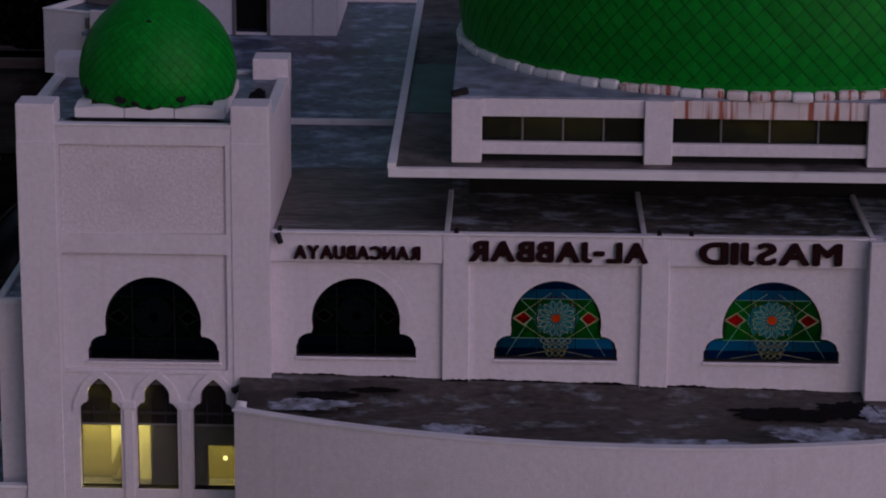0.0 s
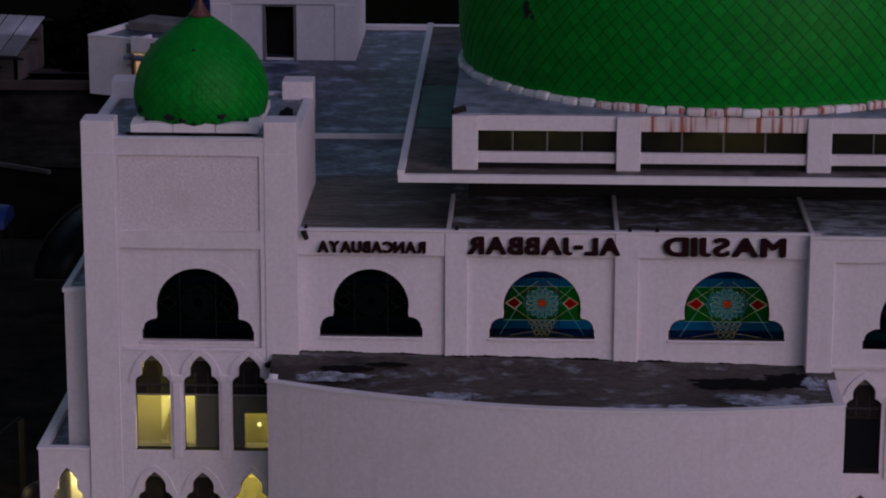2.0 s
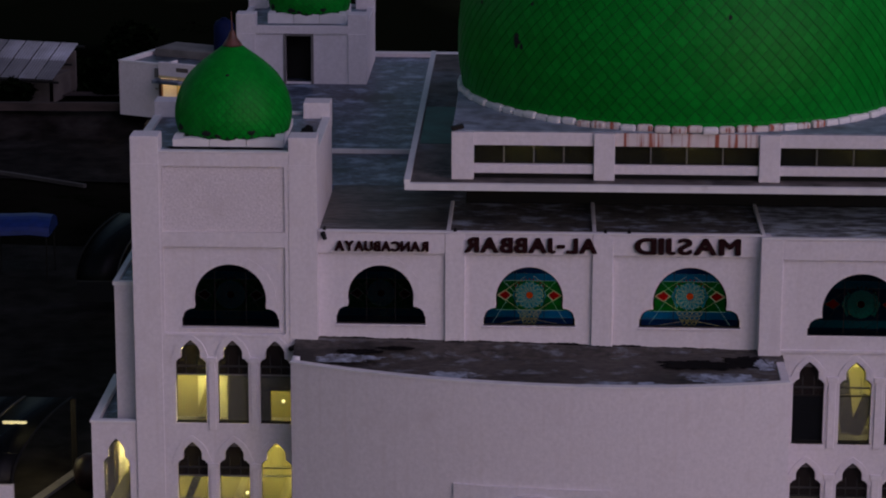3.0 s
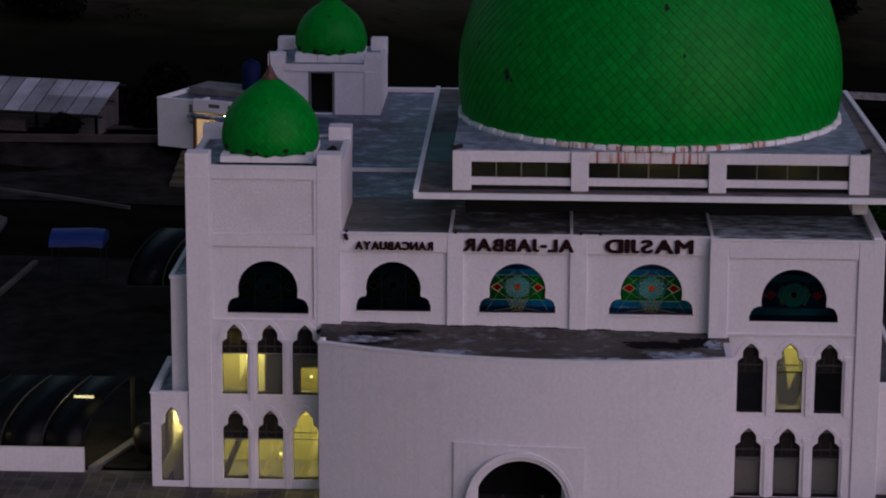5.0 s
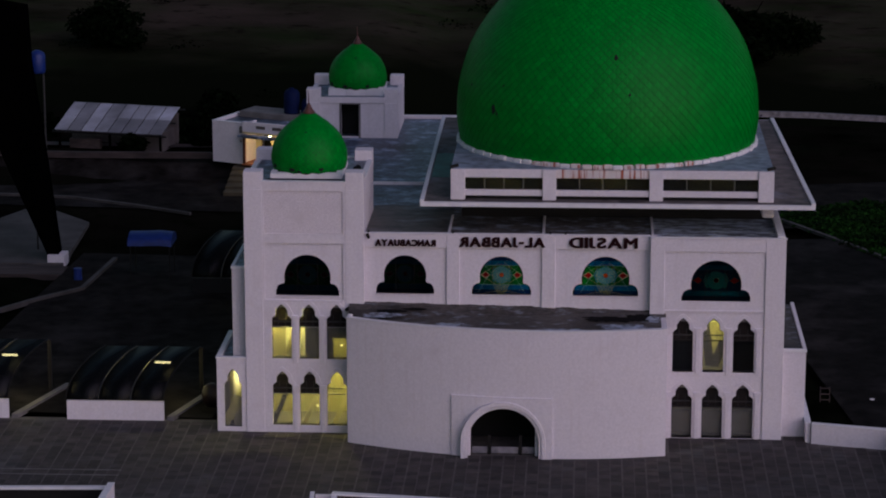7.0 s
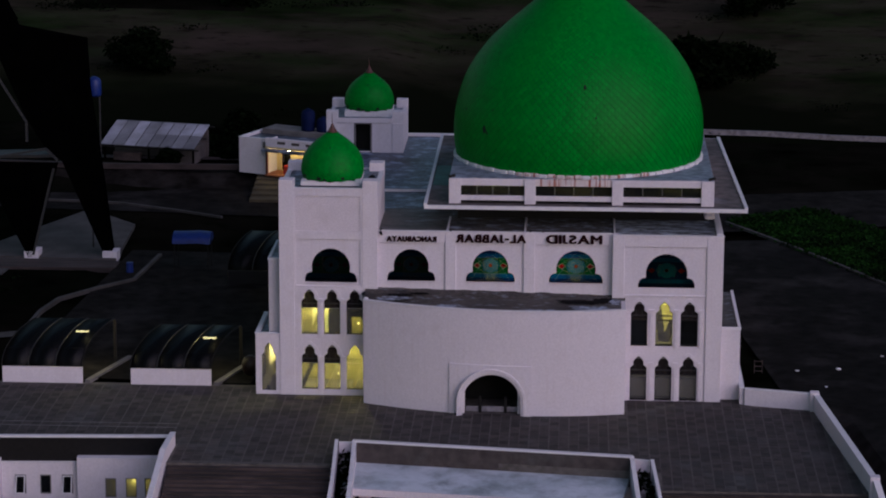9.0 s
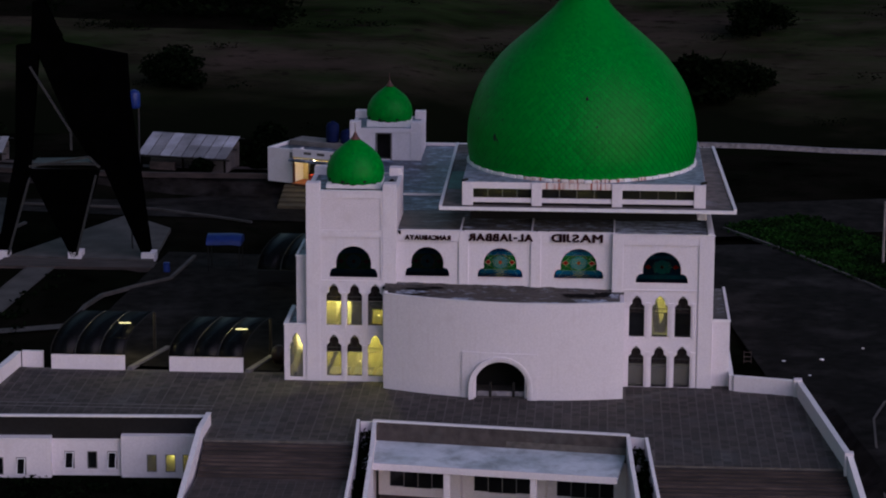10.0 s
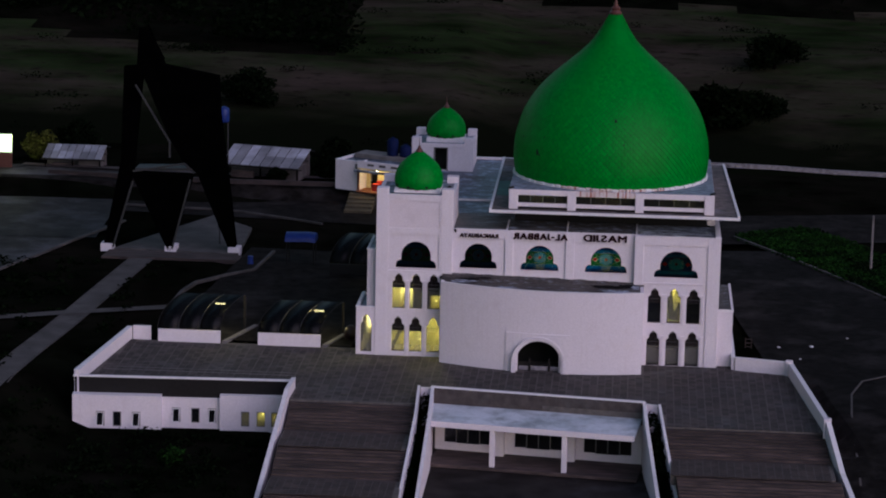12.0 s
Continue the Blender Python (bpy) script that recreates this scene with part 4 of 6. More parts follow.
lathe(bm, [(8.4, 15.3), (8.56, 15.36), (8.59, 15.5), (8.53, 15.52)], DCX, DCY, 104)
part("tile_skirt", bm, TILES, main_dome, "smooth green skirt tiles", True)
bm = bmesh.new()
lathe(bm, [(8.4, 14.8), (8.5, 14.9), (8.5, 15.2), (8.3, 15.3)], DCX, DCY, 96)
part("ring_beam", bm, RUSTY, main_dome, "rust-streaked ring beam")
bm = bmesh.new()
lathe(bm, [(0.52, TOP - 0.1), (0.56, TOP + 0.05), (0.36, TOP + 0.3), (0.42, TOP + 0.45), (0.18, TOP + 0.7), (0.05, TOP + 1.5)], DCX, DCY, 16)
part("finial", bm, BROWN, main_dome, "brown metal finial")
for a, z, q in ((-1.52, 21.25, 0.11), (-1.43, 19.24, 0.08), (-2.4, 17.95, 0.19), (-2.37, 17.75, 0.11), (-2.34, 19.36, 0.08), (-2.71, 18.98, 0.09), (-2.5, 17.49, 0.07), (-2.56, 16.52, 0.06)):
    r = spline(PROF, z)
    lean = math.atan2(spline(PROF, z - 0.2) - spline(PROF, z + 0.2), 0.4)
    bm = bmesh.new()
    bmesh.ops.create_uvsphere(bm, u_segments=9, v_segments=7, radius=q, matrix=Matrix.Diagonal((0.3, 1.0, 1.3, 1)))
    for v in bm.verts:
        v.co *= 1 + 0.7 * noise.noise(v.co * 9 + Vector((a, z, 0)))
    ob = part("broken_tile", bm, DARK, main_dome, "dark patch of broken tile")
    ob.matrix_local = Matrix.Translation((DCX + r * math.cos(a), DCY + r * math.sin(a), z)) @ Matrix.Rotation(a, 4, "Z") @ Matrix.Rotation(-lean, 4, "Y")
for x in (0.4, 17.9):
    bm = bmesh.new()
    bar(bm, (x - 0.2, 0.65, 15.2), (x + 0.2, 0.8, 15.28), 0.22, 0.14)
    part("downpipe_mouth", bm, FRAME, drum)

# ---------------------------------------------------------------- curved entrance block
entrance = thing("entrance_block", "curved white entrance block with arched doorway and flat roof", "entrance")
EX0, EX1, EC, ER, ES = -5.42, 12.2, 3.32, 1.98, 0.88


def curve_y(x):
    u = (x - EX0) / (EX1 - EX0)
    return -2.0 - 1.7 * u - 4 * 1.6 * u * (1 - u)


def arch_z(x, r=ER, s=ES):
    d = abs(x - EC)
    return s + math.sqrt(max(r * r - d * d, 0)) if d < r else 0.0


def curved(name, x0, x1, ztop, off, thick, r, mat_, z_low=0.0, label=""):
    xs, x = [], x0
    while x < x1 - 1e-6:
        xs.append(x)
        x += 0.06 if abs(x - EC) < r + 0.2 else 0.35
    xs.append(x1)
    for e in (EC - r, EC + r):
        if x0 < e < x1:
            xs += [e - 1e-4, e + 1e-4]
    xs.sort()
    bm = bmesh.new()
    cols = []
    for x in xs:
        lo = max(arch_z(x, r), z_low)
        y = curve_y(x) + off
        cols.append([bm.verts.new((x, yy, zz)) for yy, zz in ((y, lo), (y, ztop), (y + thick, ztop), (y + thick, lo))])
    for a, b in zip(cols, cols[1:]):
        for i in range(4):
            bm.faces.new((a[i], b[i], b[(i + 1) % 4], a[(i + 1) % 4]))
    bm.faces.new(cols[0])
    bm.faces.new(cols[-1][::-1])
    return part(name, bm, mat_, entrance, label)


curved("curved_wall", EX0, EX1, 7.16, 0, 0.3, ER, WHITE, -0.3)
curved("door_frame", EC - 2.85, EC + 2.7, 3.45, -0.1, 0.14, ER + 0.12, WHITE, 0.0)
def arch_ring(r_in, r_out):
    k = 32
    arc = [math.pi * i / k for i in range(k + 1)]
    return [(EC + r_out, 0.0)] + [(EC + r_out * math.cos(a), ES + r_out * math.sin(a)) for a in arc] + [(EC - r_out, 0.0), (EC - r_in, 0.0)] + [(EC + r_in * math.cos(a), ES + r_in * math.sin(a)) for a in arc[::-1]] + [(EC + r_in, 0.0)]


AY = curve_y(EC)
panel("arch_moulding", arch_ring(ER - 0.02, ER + 0.1), [], AY - 0.12, AY + 0.3, WHITE, entrance, "", 0.02)
panel("arch_moulding", arch_ring(ER + 0.15, ER + 0.33), [], AY - 0.2, AY + 0.2, WHITE, entrance, "", 0.03)
bm = bmesh.new()
xs = [EX0 + (EX1 - EX0) * i / 40 for i in range(41)]
prism(bm, [(x, curve_y(x) + 0.25) for x in xs] + [(EX1, 0.1), (-4.6, 0.1), (-4.6, TF + 0.0), (EX0, TF)], 6.4, 7.04)
for v in bm.verts:
    if v.co.z > 6.6 and v.co.y > -0.5:
        v.co.z = 7.55 - 0.02 * (v.co.x + 4.6)
part("roof_deck", bm, ROOF, entrance, "damp dirty roof deck")
bm = bmesh.new()
for a, b in zip(xs, xs[1:]):
    bar(bm, (a, curve_y(a) + 0.12, 7.19), (b, curve_y(b) + 0.12, 7.19), 0.3, 0.06)
part("roof_edge", bm, TRIM, entrance)
box_part("end_wall", EX1 - 0.3, EX1, -3.6, RB + 0.1, -0.3, 7.16, WHITE, entrance)
box_part("end_wall", EX0, EX0 + 0.3, -1.7, TF - 0.1, -0.3, 7.16, WHITE, entrance)
panel("roof_edge", rect(EX0, EX0 + 0.28, 7.05, 7.22), [], -1.9, TF, TRIM, entrance)
# Lobby surfaces are near-black: the unlit interior is painted into them.
box_part("lobby_wall", 0.4, 6.5, -0.5, -0.3, 0, 3.6, DARK, entrance)
box_part("lobby_wall", 0.4, 0.6, AY + 0.9, -0.5, 0, 3.6, DARK, entrance)
box_part("lobby_wall", 6.3, 6.5, AY + 0.9, -0.5, 0, 3.6, DARK, entrance)
box_part("lobby_ceiling", 0.4, 6.5, AY + 0.7, -0.3, 3.6, 3.75, DARK, entrance)
for a, b in ((1.6, 2.45), (2.65, 4.15), (4.35, 5.1)):
    box_part("door_leaf", a, b, AY + 0.63, AY + 0.7, 0.05, 0.42, STONE, entrance, "dull grey lower door panel")
for x in (2.55, 4.25, 5.15):
    box_part("door_post", x - 0.09, x + 0.09, AY + 0.56, AY + 0.73, 0, 1.1, FRAME, entrance)
box_part("side_pier", 1.36, 1.52, AY + 0.3, AY + 0.7, 0, 2.0, WHITE, entrance)
box_part("side_pier", 5.06, 5.24, AY + 0.3, AY + 0.7, 0, 2.0, WHITE, entrance)

# mould on the roofs
for k, (x0, x1, y0, y1, m) in enumerate(((7.2, 11.0, -2.3, -1.0, MOULD), (9.8, 12.0, -2.1, -0.3, MOULD), (-4.1, -2.0, -1.3, -0.75, MOULD), (-2.6, -0.9, -0.9, -0.5, MOULD), (8.0, 11.9, -3.75, -2.35, PALE_DAMP), (4.4, 8.6, -4.35, -3.45, PALE_DAMP), (-4.9, -2.0, -2.0, -1.1, PALE_DAMP), (-1.0, 1.6, -3.5, -2.6, PALE_DAMP), (11.0, 12.0, -2.4, -0.6, PALE_DAMP))):
    blotch("damp_patch", x0, x1, y0, y1, 0, m, entrance, 60 + k, "", lambda x, y: 7.045 + (y - curve_y(x) - 0.25) / (0.1 - curve_y(x) - 0.25) * (0.505 - 0.02 * (x + 4.6)))
for k, (x0, x1, y0, y1, m) in enumerate(((-10.4, -7.4, -0.2, 1.3, MOULD), (-8.6, -5.6, -0.1, 1.2, MOULD), (-5.6, -4.95, 2.0, 5.2, MOULD), (-6.6, -5.1, 0.5, 1.4, PALE_DAMP))):
    blotch("damp_patch", x0, x1, y0, y1, 14.406, m, tower, 80 + k)

def grime_line(x0, x1, y, low, tall, seed, parent):
    """A thin ragged band of mould along the foot of a wall."""
    xs_ = [x0 + (x1 - x0) * i / 90 for i in range(91)]
    top_ = [(x, low(x) + tall * max(0.1, 0.35 + 0.9 * noise.noise((x * 1.1, seed, 0)) + 0.5 * noise.noise((x * 9.3, seed, 4)))) for x in xs_]
    panel("mould_line", [(x0, low(x0) - 0.1), (x1, low(x1) - 0.1)] + top_[::-1], [], y - 0.006, y + 0.004, MOULD, parent, "black mould along the wall foot")


def roof_at(x):
    return 7.55 - 0.02 * (x + 4.6)


for k, (x0, x1, yy) in enumerate(((-4.55, -0.02, 0.12), (0.01, 0.71, -0.03), (0.74, 5.28, 0.12), (5.32, 6.03, -0.03), (6.07, 11.28, 0.12))):
    grime_line(x0, x1, yy, roof_at, 0.07, 7.3 * k, mosque)

# roof walkway pipe and clutter at the tower foot
for p, q in (((-4.95, -0.3, 7.35), (-4.5, -0.7, 7.2)), ((-5.6, -0.4, 7.2), (-5.3, -0.5, 7.4)), ((-4.4, -0.1, 11.5), (-4.3, -0.25, 11.3))):
    bm = bmesh.new()
    tube(bm, p, q, 0.1, 0.08, 8)
    tagged(part("drain_spout", bm, FRAME), "short dark drain spout at the tower foot", "drain spout")

# ---------------------------------------------------------------- raised lettering; the words read backwards


def word(text, x_left, x_right, z0, height, y=0.0):
    """One word of raised letters, each letter a part; bold strokes are built from shifted copies of the glyph."""
    sign = thing("wall_lettering", "dark raised capital letters fixed to the white parapet", "sign", (0, 0, 0), "lettering on the parapet")
    glyphs = []
    for ch in text:
        cu = bpy.data.curves.new("letter", "FONT")
        cu.body, cu.size, cu.extrude = ch, 1.0, 0.06
        tmp = bpy.data.objects.new("letter", cu)
        me = bpy.data.meshes.new_from_object(tmp)
        bpy.data.objects.remove(tmp)
        bpy.data.curves.remove(cu)
        glyphs.append((ch, me, [min(v.co[i] for v in me.vertices) for i in (0, 1)], [max(v.co[i] for v in me.vertices) for i in (0, 1)]))
    gap, fat = 0.15, 0.072
    total = sum(hi[0] - lo[0] for _, _, lo, hi in glyphs) + gap * (len(text) - 1)
    k = (x_right - x_left) / total
    at = x_right
    for ch, me, lo, hi in glyphs:
        wide = (hi[0] - lo[0]) * k
        zs = height if ch != "-" else height * 0.16
        zb = z0 if ch != "-" else z0 + height * 0.36
        vs, fs = [], []
        for j, (dx, dz) in enumerate(((0, 0), (fat, 0), (-fat, 0), (0, fat * 0.5), (0, -fat * 0.5), (fat * 0.7, fat * 0.4), (-fat * 0.7, -fat * 0.4))):
            n0 = len(vs)
            for v in me.vertices:
                vs.append((at - (v.co.x - lo[0]) * k + dx * height * 1.3, y - 0.06 + v.co.z - 0.002 * j, zb + (v.co.y - lo[1]) / (hi[1] - lo[1]) * zs + dz * height))
            fs += [tuple(n0 + i for i in p.vertices)[::-1] for p in me.polygons]
        m2 = bpy.data.meshes.new("letter")
        m2.from_pydata(vs, [], fs)
        bpy.data.meshes.remove(me)
        mesh_ob("letter", m2, LETTER, sign)
        at -= wide + gap * k
    return sign


word("MASJID", 6.85, 10.55, 10.84, 0.56)
word("AL-JABBAR", 0.74, 5.42, 10.84, 0.52)
word("RANCABUAYA", -3.95, -0.62, 10.84, 0.34)

# ---------------------------------------------------------------- ground, roads and forecourt


def ease(a, b, v):
    u = min(max((v - a) / (b - a), 0), 1)
    return u * u * (3 - 2 * u)


def land(x, y):
    """Height of the ground: level behind, falling to the lower forecourt in front, rising into the hillside far off."""
    left = ease(-38.8, -35.8, x) * (1 - ease(25.0, 27.6, x))
    deep = 3.58 + 1.17 * ease(-17.5, -15, x)
    z = -deep * ease(-0.5, -11, y) * left
    z += -4.75 * (ease(-12, -38, y) if x > 0 else ease(-14, -60, y)) * (1 - left)
    if y > 92:
        z += (y - 92) * 0.085 * ease(92, 122, y) + 1.2 * ease(100, 170, y) * noise.noise((x * 0.018, y * 0.03, 3.1)) * 2
    z += 1.3 * ease(70.8, 72.4, y - 0.04 * x) * (1 - ease(-14, -6, x))
    z += 0.12 * noise.noise((x * 0.12, y * 0.12, 0)) * (1 if y > 85 or x < -50 or x > 44 else 0.25)
    return z - 0.12


def axis(stops):
    out = []
    for (a, s), (b, _) in zip(stops, stops[1:]):
        v = a
        while v < b - 1e-6:
            out.append(v)
            v += s
    return out + [stops[-1][0]]


gx = axis([(-3000, 600), (-600, 100), (-300, 14), (-70, 3), (50, 14), (302, 100), (602, 600), (3002, 1)])
gy = axis([(-3000, 600), (-600, 100), (-100, 4), (0, 2), (20, 5), (320, 20), (600, 100), (1200, 600), (3600, 1)])
ROADS = ([(27, 50), (31, 20), (35, -12), (44, -50), (52, -95)], [(-22.3, 2.6), (-21.0, 20), (-19.5, 42)])


def under_road(x, y):
    """The ground is cut away a little below the road beds."""
    best = 1e9
    for line in ROADS:
        for (ax, ay), (bx, by) in zip(line, line[1:]):
            u = min(max(((x - ax) * (bx - ax) + (y - ay) * (by - ay)) / ((bx - ax) ** 2 + (by - ay) ** 2), 0), 1)
            best = min(best, math.hypot(x - ax - u * (bx - ax), y - ay - u * (by - ay)))
    return 0.5 if best < 9.0 else 0.0


verts = [(x, y, land(x, y) - under_road(x, y)) for y in gy for x in gx]
nx = len(gx)
faces = [(j * nx + i, j * nx + i + 1, (j + 1) * nx + i + 1, (j + 1) * nx + i) for j in range(len(gy) - 1) for i in range(nx - 1)
         if not (-33 < gx[i] and gx[i + 1] < 25 and -12.5 < gy[j] and gy[j + 1] < 0.5)]
me = bpy.data.meshes.new("ground")
me.from_pydata(verts, [], faces)


def wood_edge(x):
    """Where the black woods begin on the hillside."""
    return (145 + 0.005 * (x + 31) ** 2 if x < -31 else 192) + 5 * noise.noise((x * 0.07, 1, 1))


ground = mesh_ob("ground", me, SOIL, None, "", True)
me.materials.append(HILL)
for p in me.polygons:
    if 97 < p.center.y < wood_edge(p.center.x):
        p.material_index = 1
tagged(ground, "dark grassy ground rising to a hillside of fields", "ground", kind="structure")


def drape(name, line, width, mat_, label, category, lift=0.06, step=2.0):
    """A strip of paving that follows the ground along a line."""
    pts = []
    for (ax, ay), (bx, by) in zip(line, line[1:]):
        k = max(1, int(math.hypot(bx - ax, by - ay) / step))
        pts += [(ax + (bx - ax) * i / k, ay + (by - ay) * i / k) for i in range(k)]
    pts.append(line[-1])
    vs, fs = [], []
    cols = 7
    for i, p in enumerate(pts):
        q0, q1 = pts[max(i - 1, 0)], pts[min(i + 1, len(pts) - 1)]
        d = Vector((q1[0] - q0[0], q1[1] - q0[1])).normalized()
        for c in range(cols):
            o = (c / (cols - 1) - 0.5) * width
            x, y = p[0] - d.y * o, p[1] + d.x * o
            vs.append((x, y, land(x, y) + lift))
    for i in range(len(pts) - 1):
        for c in range(cols - 1):
            a = i * cols + c
            fs.append((a, a + 1, a + cols + 1, a + cols))
    m = bpy.data.meshes.new(name)
    m.from_pydata(vs, [], fs)
    return tagged(mesh_ob(name, m, mat_), label, category, kind="structure")


drape("road", [(-260, 74), (-120, 72), (-60, 69), (-14, 64), (18, 60), (45, 66), (120, 105)], 15, WORN, "dark damp asphalt road behind the mosque", "road", 0.1)
drape("road_side", [(27, 50), (31, 20), (35, -12), (44, -50), (52, -95)], 20, ASPHALT, "dark asphalt road beside the forecourt wall", "road", 0.17)
drape("car_park", [(-140, 58), (-80, 60), (-46, 62)], 34, WORN_WET, "damp dark car park", "car park", 0.14)
drape("car_park_entry", [(-53.2, 54), (-56.2, 44), (-58.6, 35.5), (-60.6, 29), (-63, 20)], 18, WORN_WET, "damp dark asphalt at the car park entry", "car park", 0.1)
drape("driveway", [(-22.3, 2.6), (-21.0, 20), (-19.5, 42)], 17.5, WORN, "grey driveway between carports and road", "driveway", 0.2)
drape("driveway_front", [(-13.2, 8.2), (-11.5, 42)], 7, WORN, "grey yard behind the tower", "yard", 0.16)
WAY = [(-38.3, 38), (-39.3, 24.6), (-40.0, 14), (-40.7, 4.8), (-41.5, -3.6), (-42.1, -12), (-43.2, -34)]
drape("footpath", WAY, 2.2, PATH, "pale concrete footpath across the garden", "footpath", 0.14)
drape("cross_path", [(-70, -1), (-56, 4.2), (-46.7, 8.3), (-42.4, 10.4), (-32.1, 14.8)], 1.5, PATH, "narrow concrete path", "footpath", 0.2)
drape("terrace_path", [(-60, 78), (-42, 76.5), (-30, 75.5), (-22, 75.5)], 1.4, STEP, "brown terrace path before the sheds", "footpath", 0.3)


def kerb(line, w, h, label="low concrete kerb", mat_=PATH, name="kerb"):
    bm = bmesh.new()
    for (ax, ay), (bx, by) in zip(line, line[1:]):
        bar(bm, (ax, ay, land(ax, ay) + h / 2 + 0.1), (bx, by, land(bx, by) + h / 2 + 0.1), w, h)
    return tagged(part(name, bm, mat_), label, "kerb", kind="structure")


for side in (-1.2, 1.2):
    kerb([(x + side, y) for x, y in WAY], 0.12, 0.06, "low stone edging of the footpath", PATH, "path_edging")
kerb([(-31.6, 14.2), (-32.0, 17.0), (-31.9, 21.0), (-31.2, 25.0), (-28.8, 28.7), (-26.4, 31.7), (-26.0, 36.0), (-25.6, 40.5)], 0.3, 0.3)
kerb([(-43.6, 54), (-44.4, 51), (-47, 43), (-49.3, 34.5), (-51.3, 28), (-53.5, 20)], 0.35, 0.2, "rough stone kerb of the car park")
kerb([(-46, 63), (-36, 62), (-32.4, 61.3), (-27, 58.5), (-22.4, 55.8)], 0.25, 0.2)
kerb([(-56, 73.5), (-42, 71.5), (-33.8, 71.0), (-22.2, 71.4)], 0.4, 0.5, "low dark retaining wall", STEP)
kerb([(22.0, 56.5), (27.0, 47.5), (31.5, 38.5), (35.9, 29.2), (41, 15)], 0.3, 0.22)
kerb([(29.6, -26), (29.6, -14), (30.0, -8.0), (31.2, -3.5), (33.8, -1.0), (41, -1.4)], 0.16, 0.14, "thin pale kerb line")
kerb([(12, 99.5), (20.6, 98.9), (28, 98.2), (35, 97), (41.3, 95.8), (60, 93.5), (110, 86)], 0.4, 0.5, "long pale field wall", STONE, "field_wall")

# forecourt slab under the pavers
court = thing("forecourt", "dark paved forecourt terrace before the mosque", "pavement", kind="structure")
PLAN = [(-35.1, -13.5), (-16.8, -12.6), (-16.8, -16.3), (-6.2, -16.3), (-6.2, -13.7), (13.8, -16.6), (14.0, -20.2), (27.1, -20.2), (25.0, -2.0), (20.2, -0.8), (20.2, 9.0), (-12.9, 9.0), (-12.9, 2.0), (-33.4, 2.1)]
bm = bmesh.new()
prism(bm, PLAN, -5.2, -0.014)
part("bed", bm, JOINTS, court, "grey joint bed")


def inside(x, y, ring):
    c = False
    for i in range(len(ring)):
        (ax, ay), (bx, by) = ring[i], ring[i - 1]
        if (ay > y) != (by > y) and x < (bx - ax) * (y - ay) / (by - ay) + ax:
            c = not c
    return c


# white boundary walls


def low_wall(name, a, b, h, label, thick=0.28, base=5.0, cap=True):
    """A white wall from a to b (x, y, top of paving), with a coping."""
    ob = thing(name, label, "wall", group="white boundary walls")
    d = Vector((b[0] - a[0], b[1] - a[1])).normalized()
    n_ = Vector((-d.y, d.x)) * thick / 2
    bm = bmesh.new()
    vs = []
    for p, s in ((a, 1), (b, 1), (b, -1), (a, -1)):
        vs.append(bm.verts.new((p[0] + n_.x * s, p[1] + n_.y * s, p[2] - base)))
    for p, s in ((a, 1), (b, 1), (b, -1), (a, -1)):
        vs.append(bm.verts.new((p[0] + n_.x * s, p[1] + n_.y * s, p[2] + h)))
    for f in ((0, 1, 2, 3), (4, 5, 6, 7), (0, 1, 5, 4), (1, 2, 6, 5), (2, 3, 7, 6), (3, 0, 4, 7)):
        bm.faces.new([vs[i] for i in f])
    part("wall_body", bm, WHITE, ob)
    if cap:
        bm = bmesh.new()
        bar(bm, (a[0], a[1], a[2] + h + 0.03), (b[0], b[1], b[2] + h + 0.03), thick + 0.06, 0.06)
        part("coping", bm, TRIM, ob)
    return ob


W = "plain white forecourt wall with flat coping"
low_wall("boundary_wall", (-35.15, -13.6, 0), (-33.55, 2.5, 0), 1.05, W, 0.4)
low_wall("boundary_wall", (-33.3, 2.75, 0), (-31.7, 2.75, 0), 1.05, W)
low_wall("boundary_wall", (20.2, 8.5, 0), (20.2, -0.75, 0), 1.1, W)
low_wall("boundary_wall", (20.4, -0.85, 0), (24.8, -1.9, 0), 1.1, W)
low_wall("boundary_wall", (25.1, -2.1, 0), (27.15, -20.6, 0), 1.1, W, 0.34)
low_wall("boundary_wall", (27.2, -20.8, 0), (28.1, -26.6, -2.6), 1.1, W, 0.34)
low_wall("boundary_wall", (28.1, -26.7, -2.6), (29.6, -37.5, -4.9), 1.1, W, 0.34)
for x, y in ((25.0, -2.0), (27.15, -20.6)):
    tagged(box_part("wall_pier", x - 0.3, x + 0.3, y - 0.3, y + 0.3, -2, 1.3, WHITE), "stout white pier at a bend of the forecourt wall", "pier", "wall piers")
S = "white sloping stair wall with flat coping"
low_wall("stair_wall", (-16.9, -12.6, 0), (-17.0, -16.3, 0), 0.85, S, 0.3)
low_wall("stair_wall", (-17.0, -16.4, 0), (-17.4, -32.0, -4.9), 0.85, S, 0.3)
CHANNELS = (((-6.25, -13.6), (-6.05, -19.6), (-6.3, -33.0), (-5.1, -13.7), (-4.9, -19.4), (-4.9, -33.0)),
            ((13.75, -16.7), (14.1, -20.4), (15.4, -31.5), (12.5, -16.1), (12.75, -19.6), (13.9, -31.5)))
for a, b, c, d, e, f in CHANNELS:
    for p, q, r, thick in ((a, b, c, 0.16), (d, e, f, 0.22)):
        low_wall("stair_wall", (*p, 0), (q[0], q[1], -0.9), 0.85, S, thick)
        low_wall("stair_wall", (q[0], q[1] - 0.1, -0.9), (*r, -4.6), 0.85, S, thick)
low_wall("stair_wall", (-6.1, -13.65, 0), (-5.25, -13.65, 0), 0.7, S, 0.12)
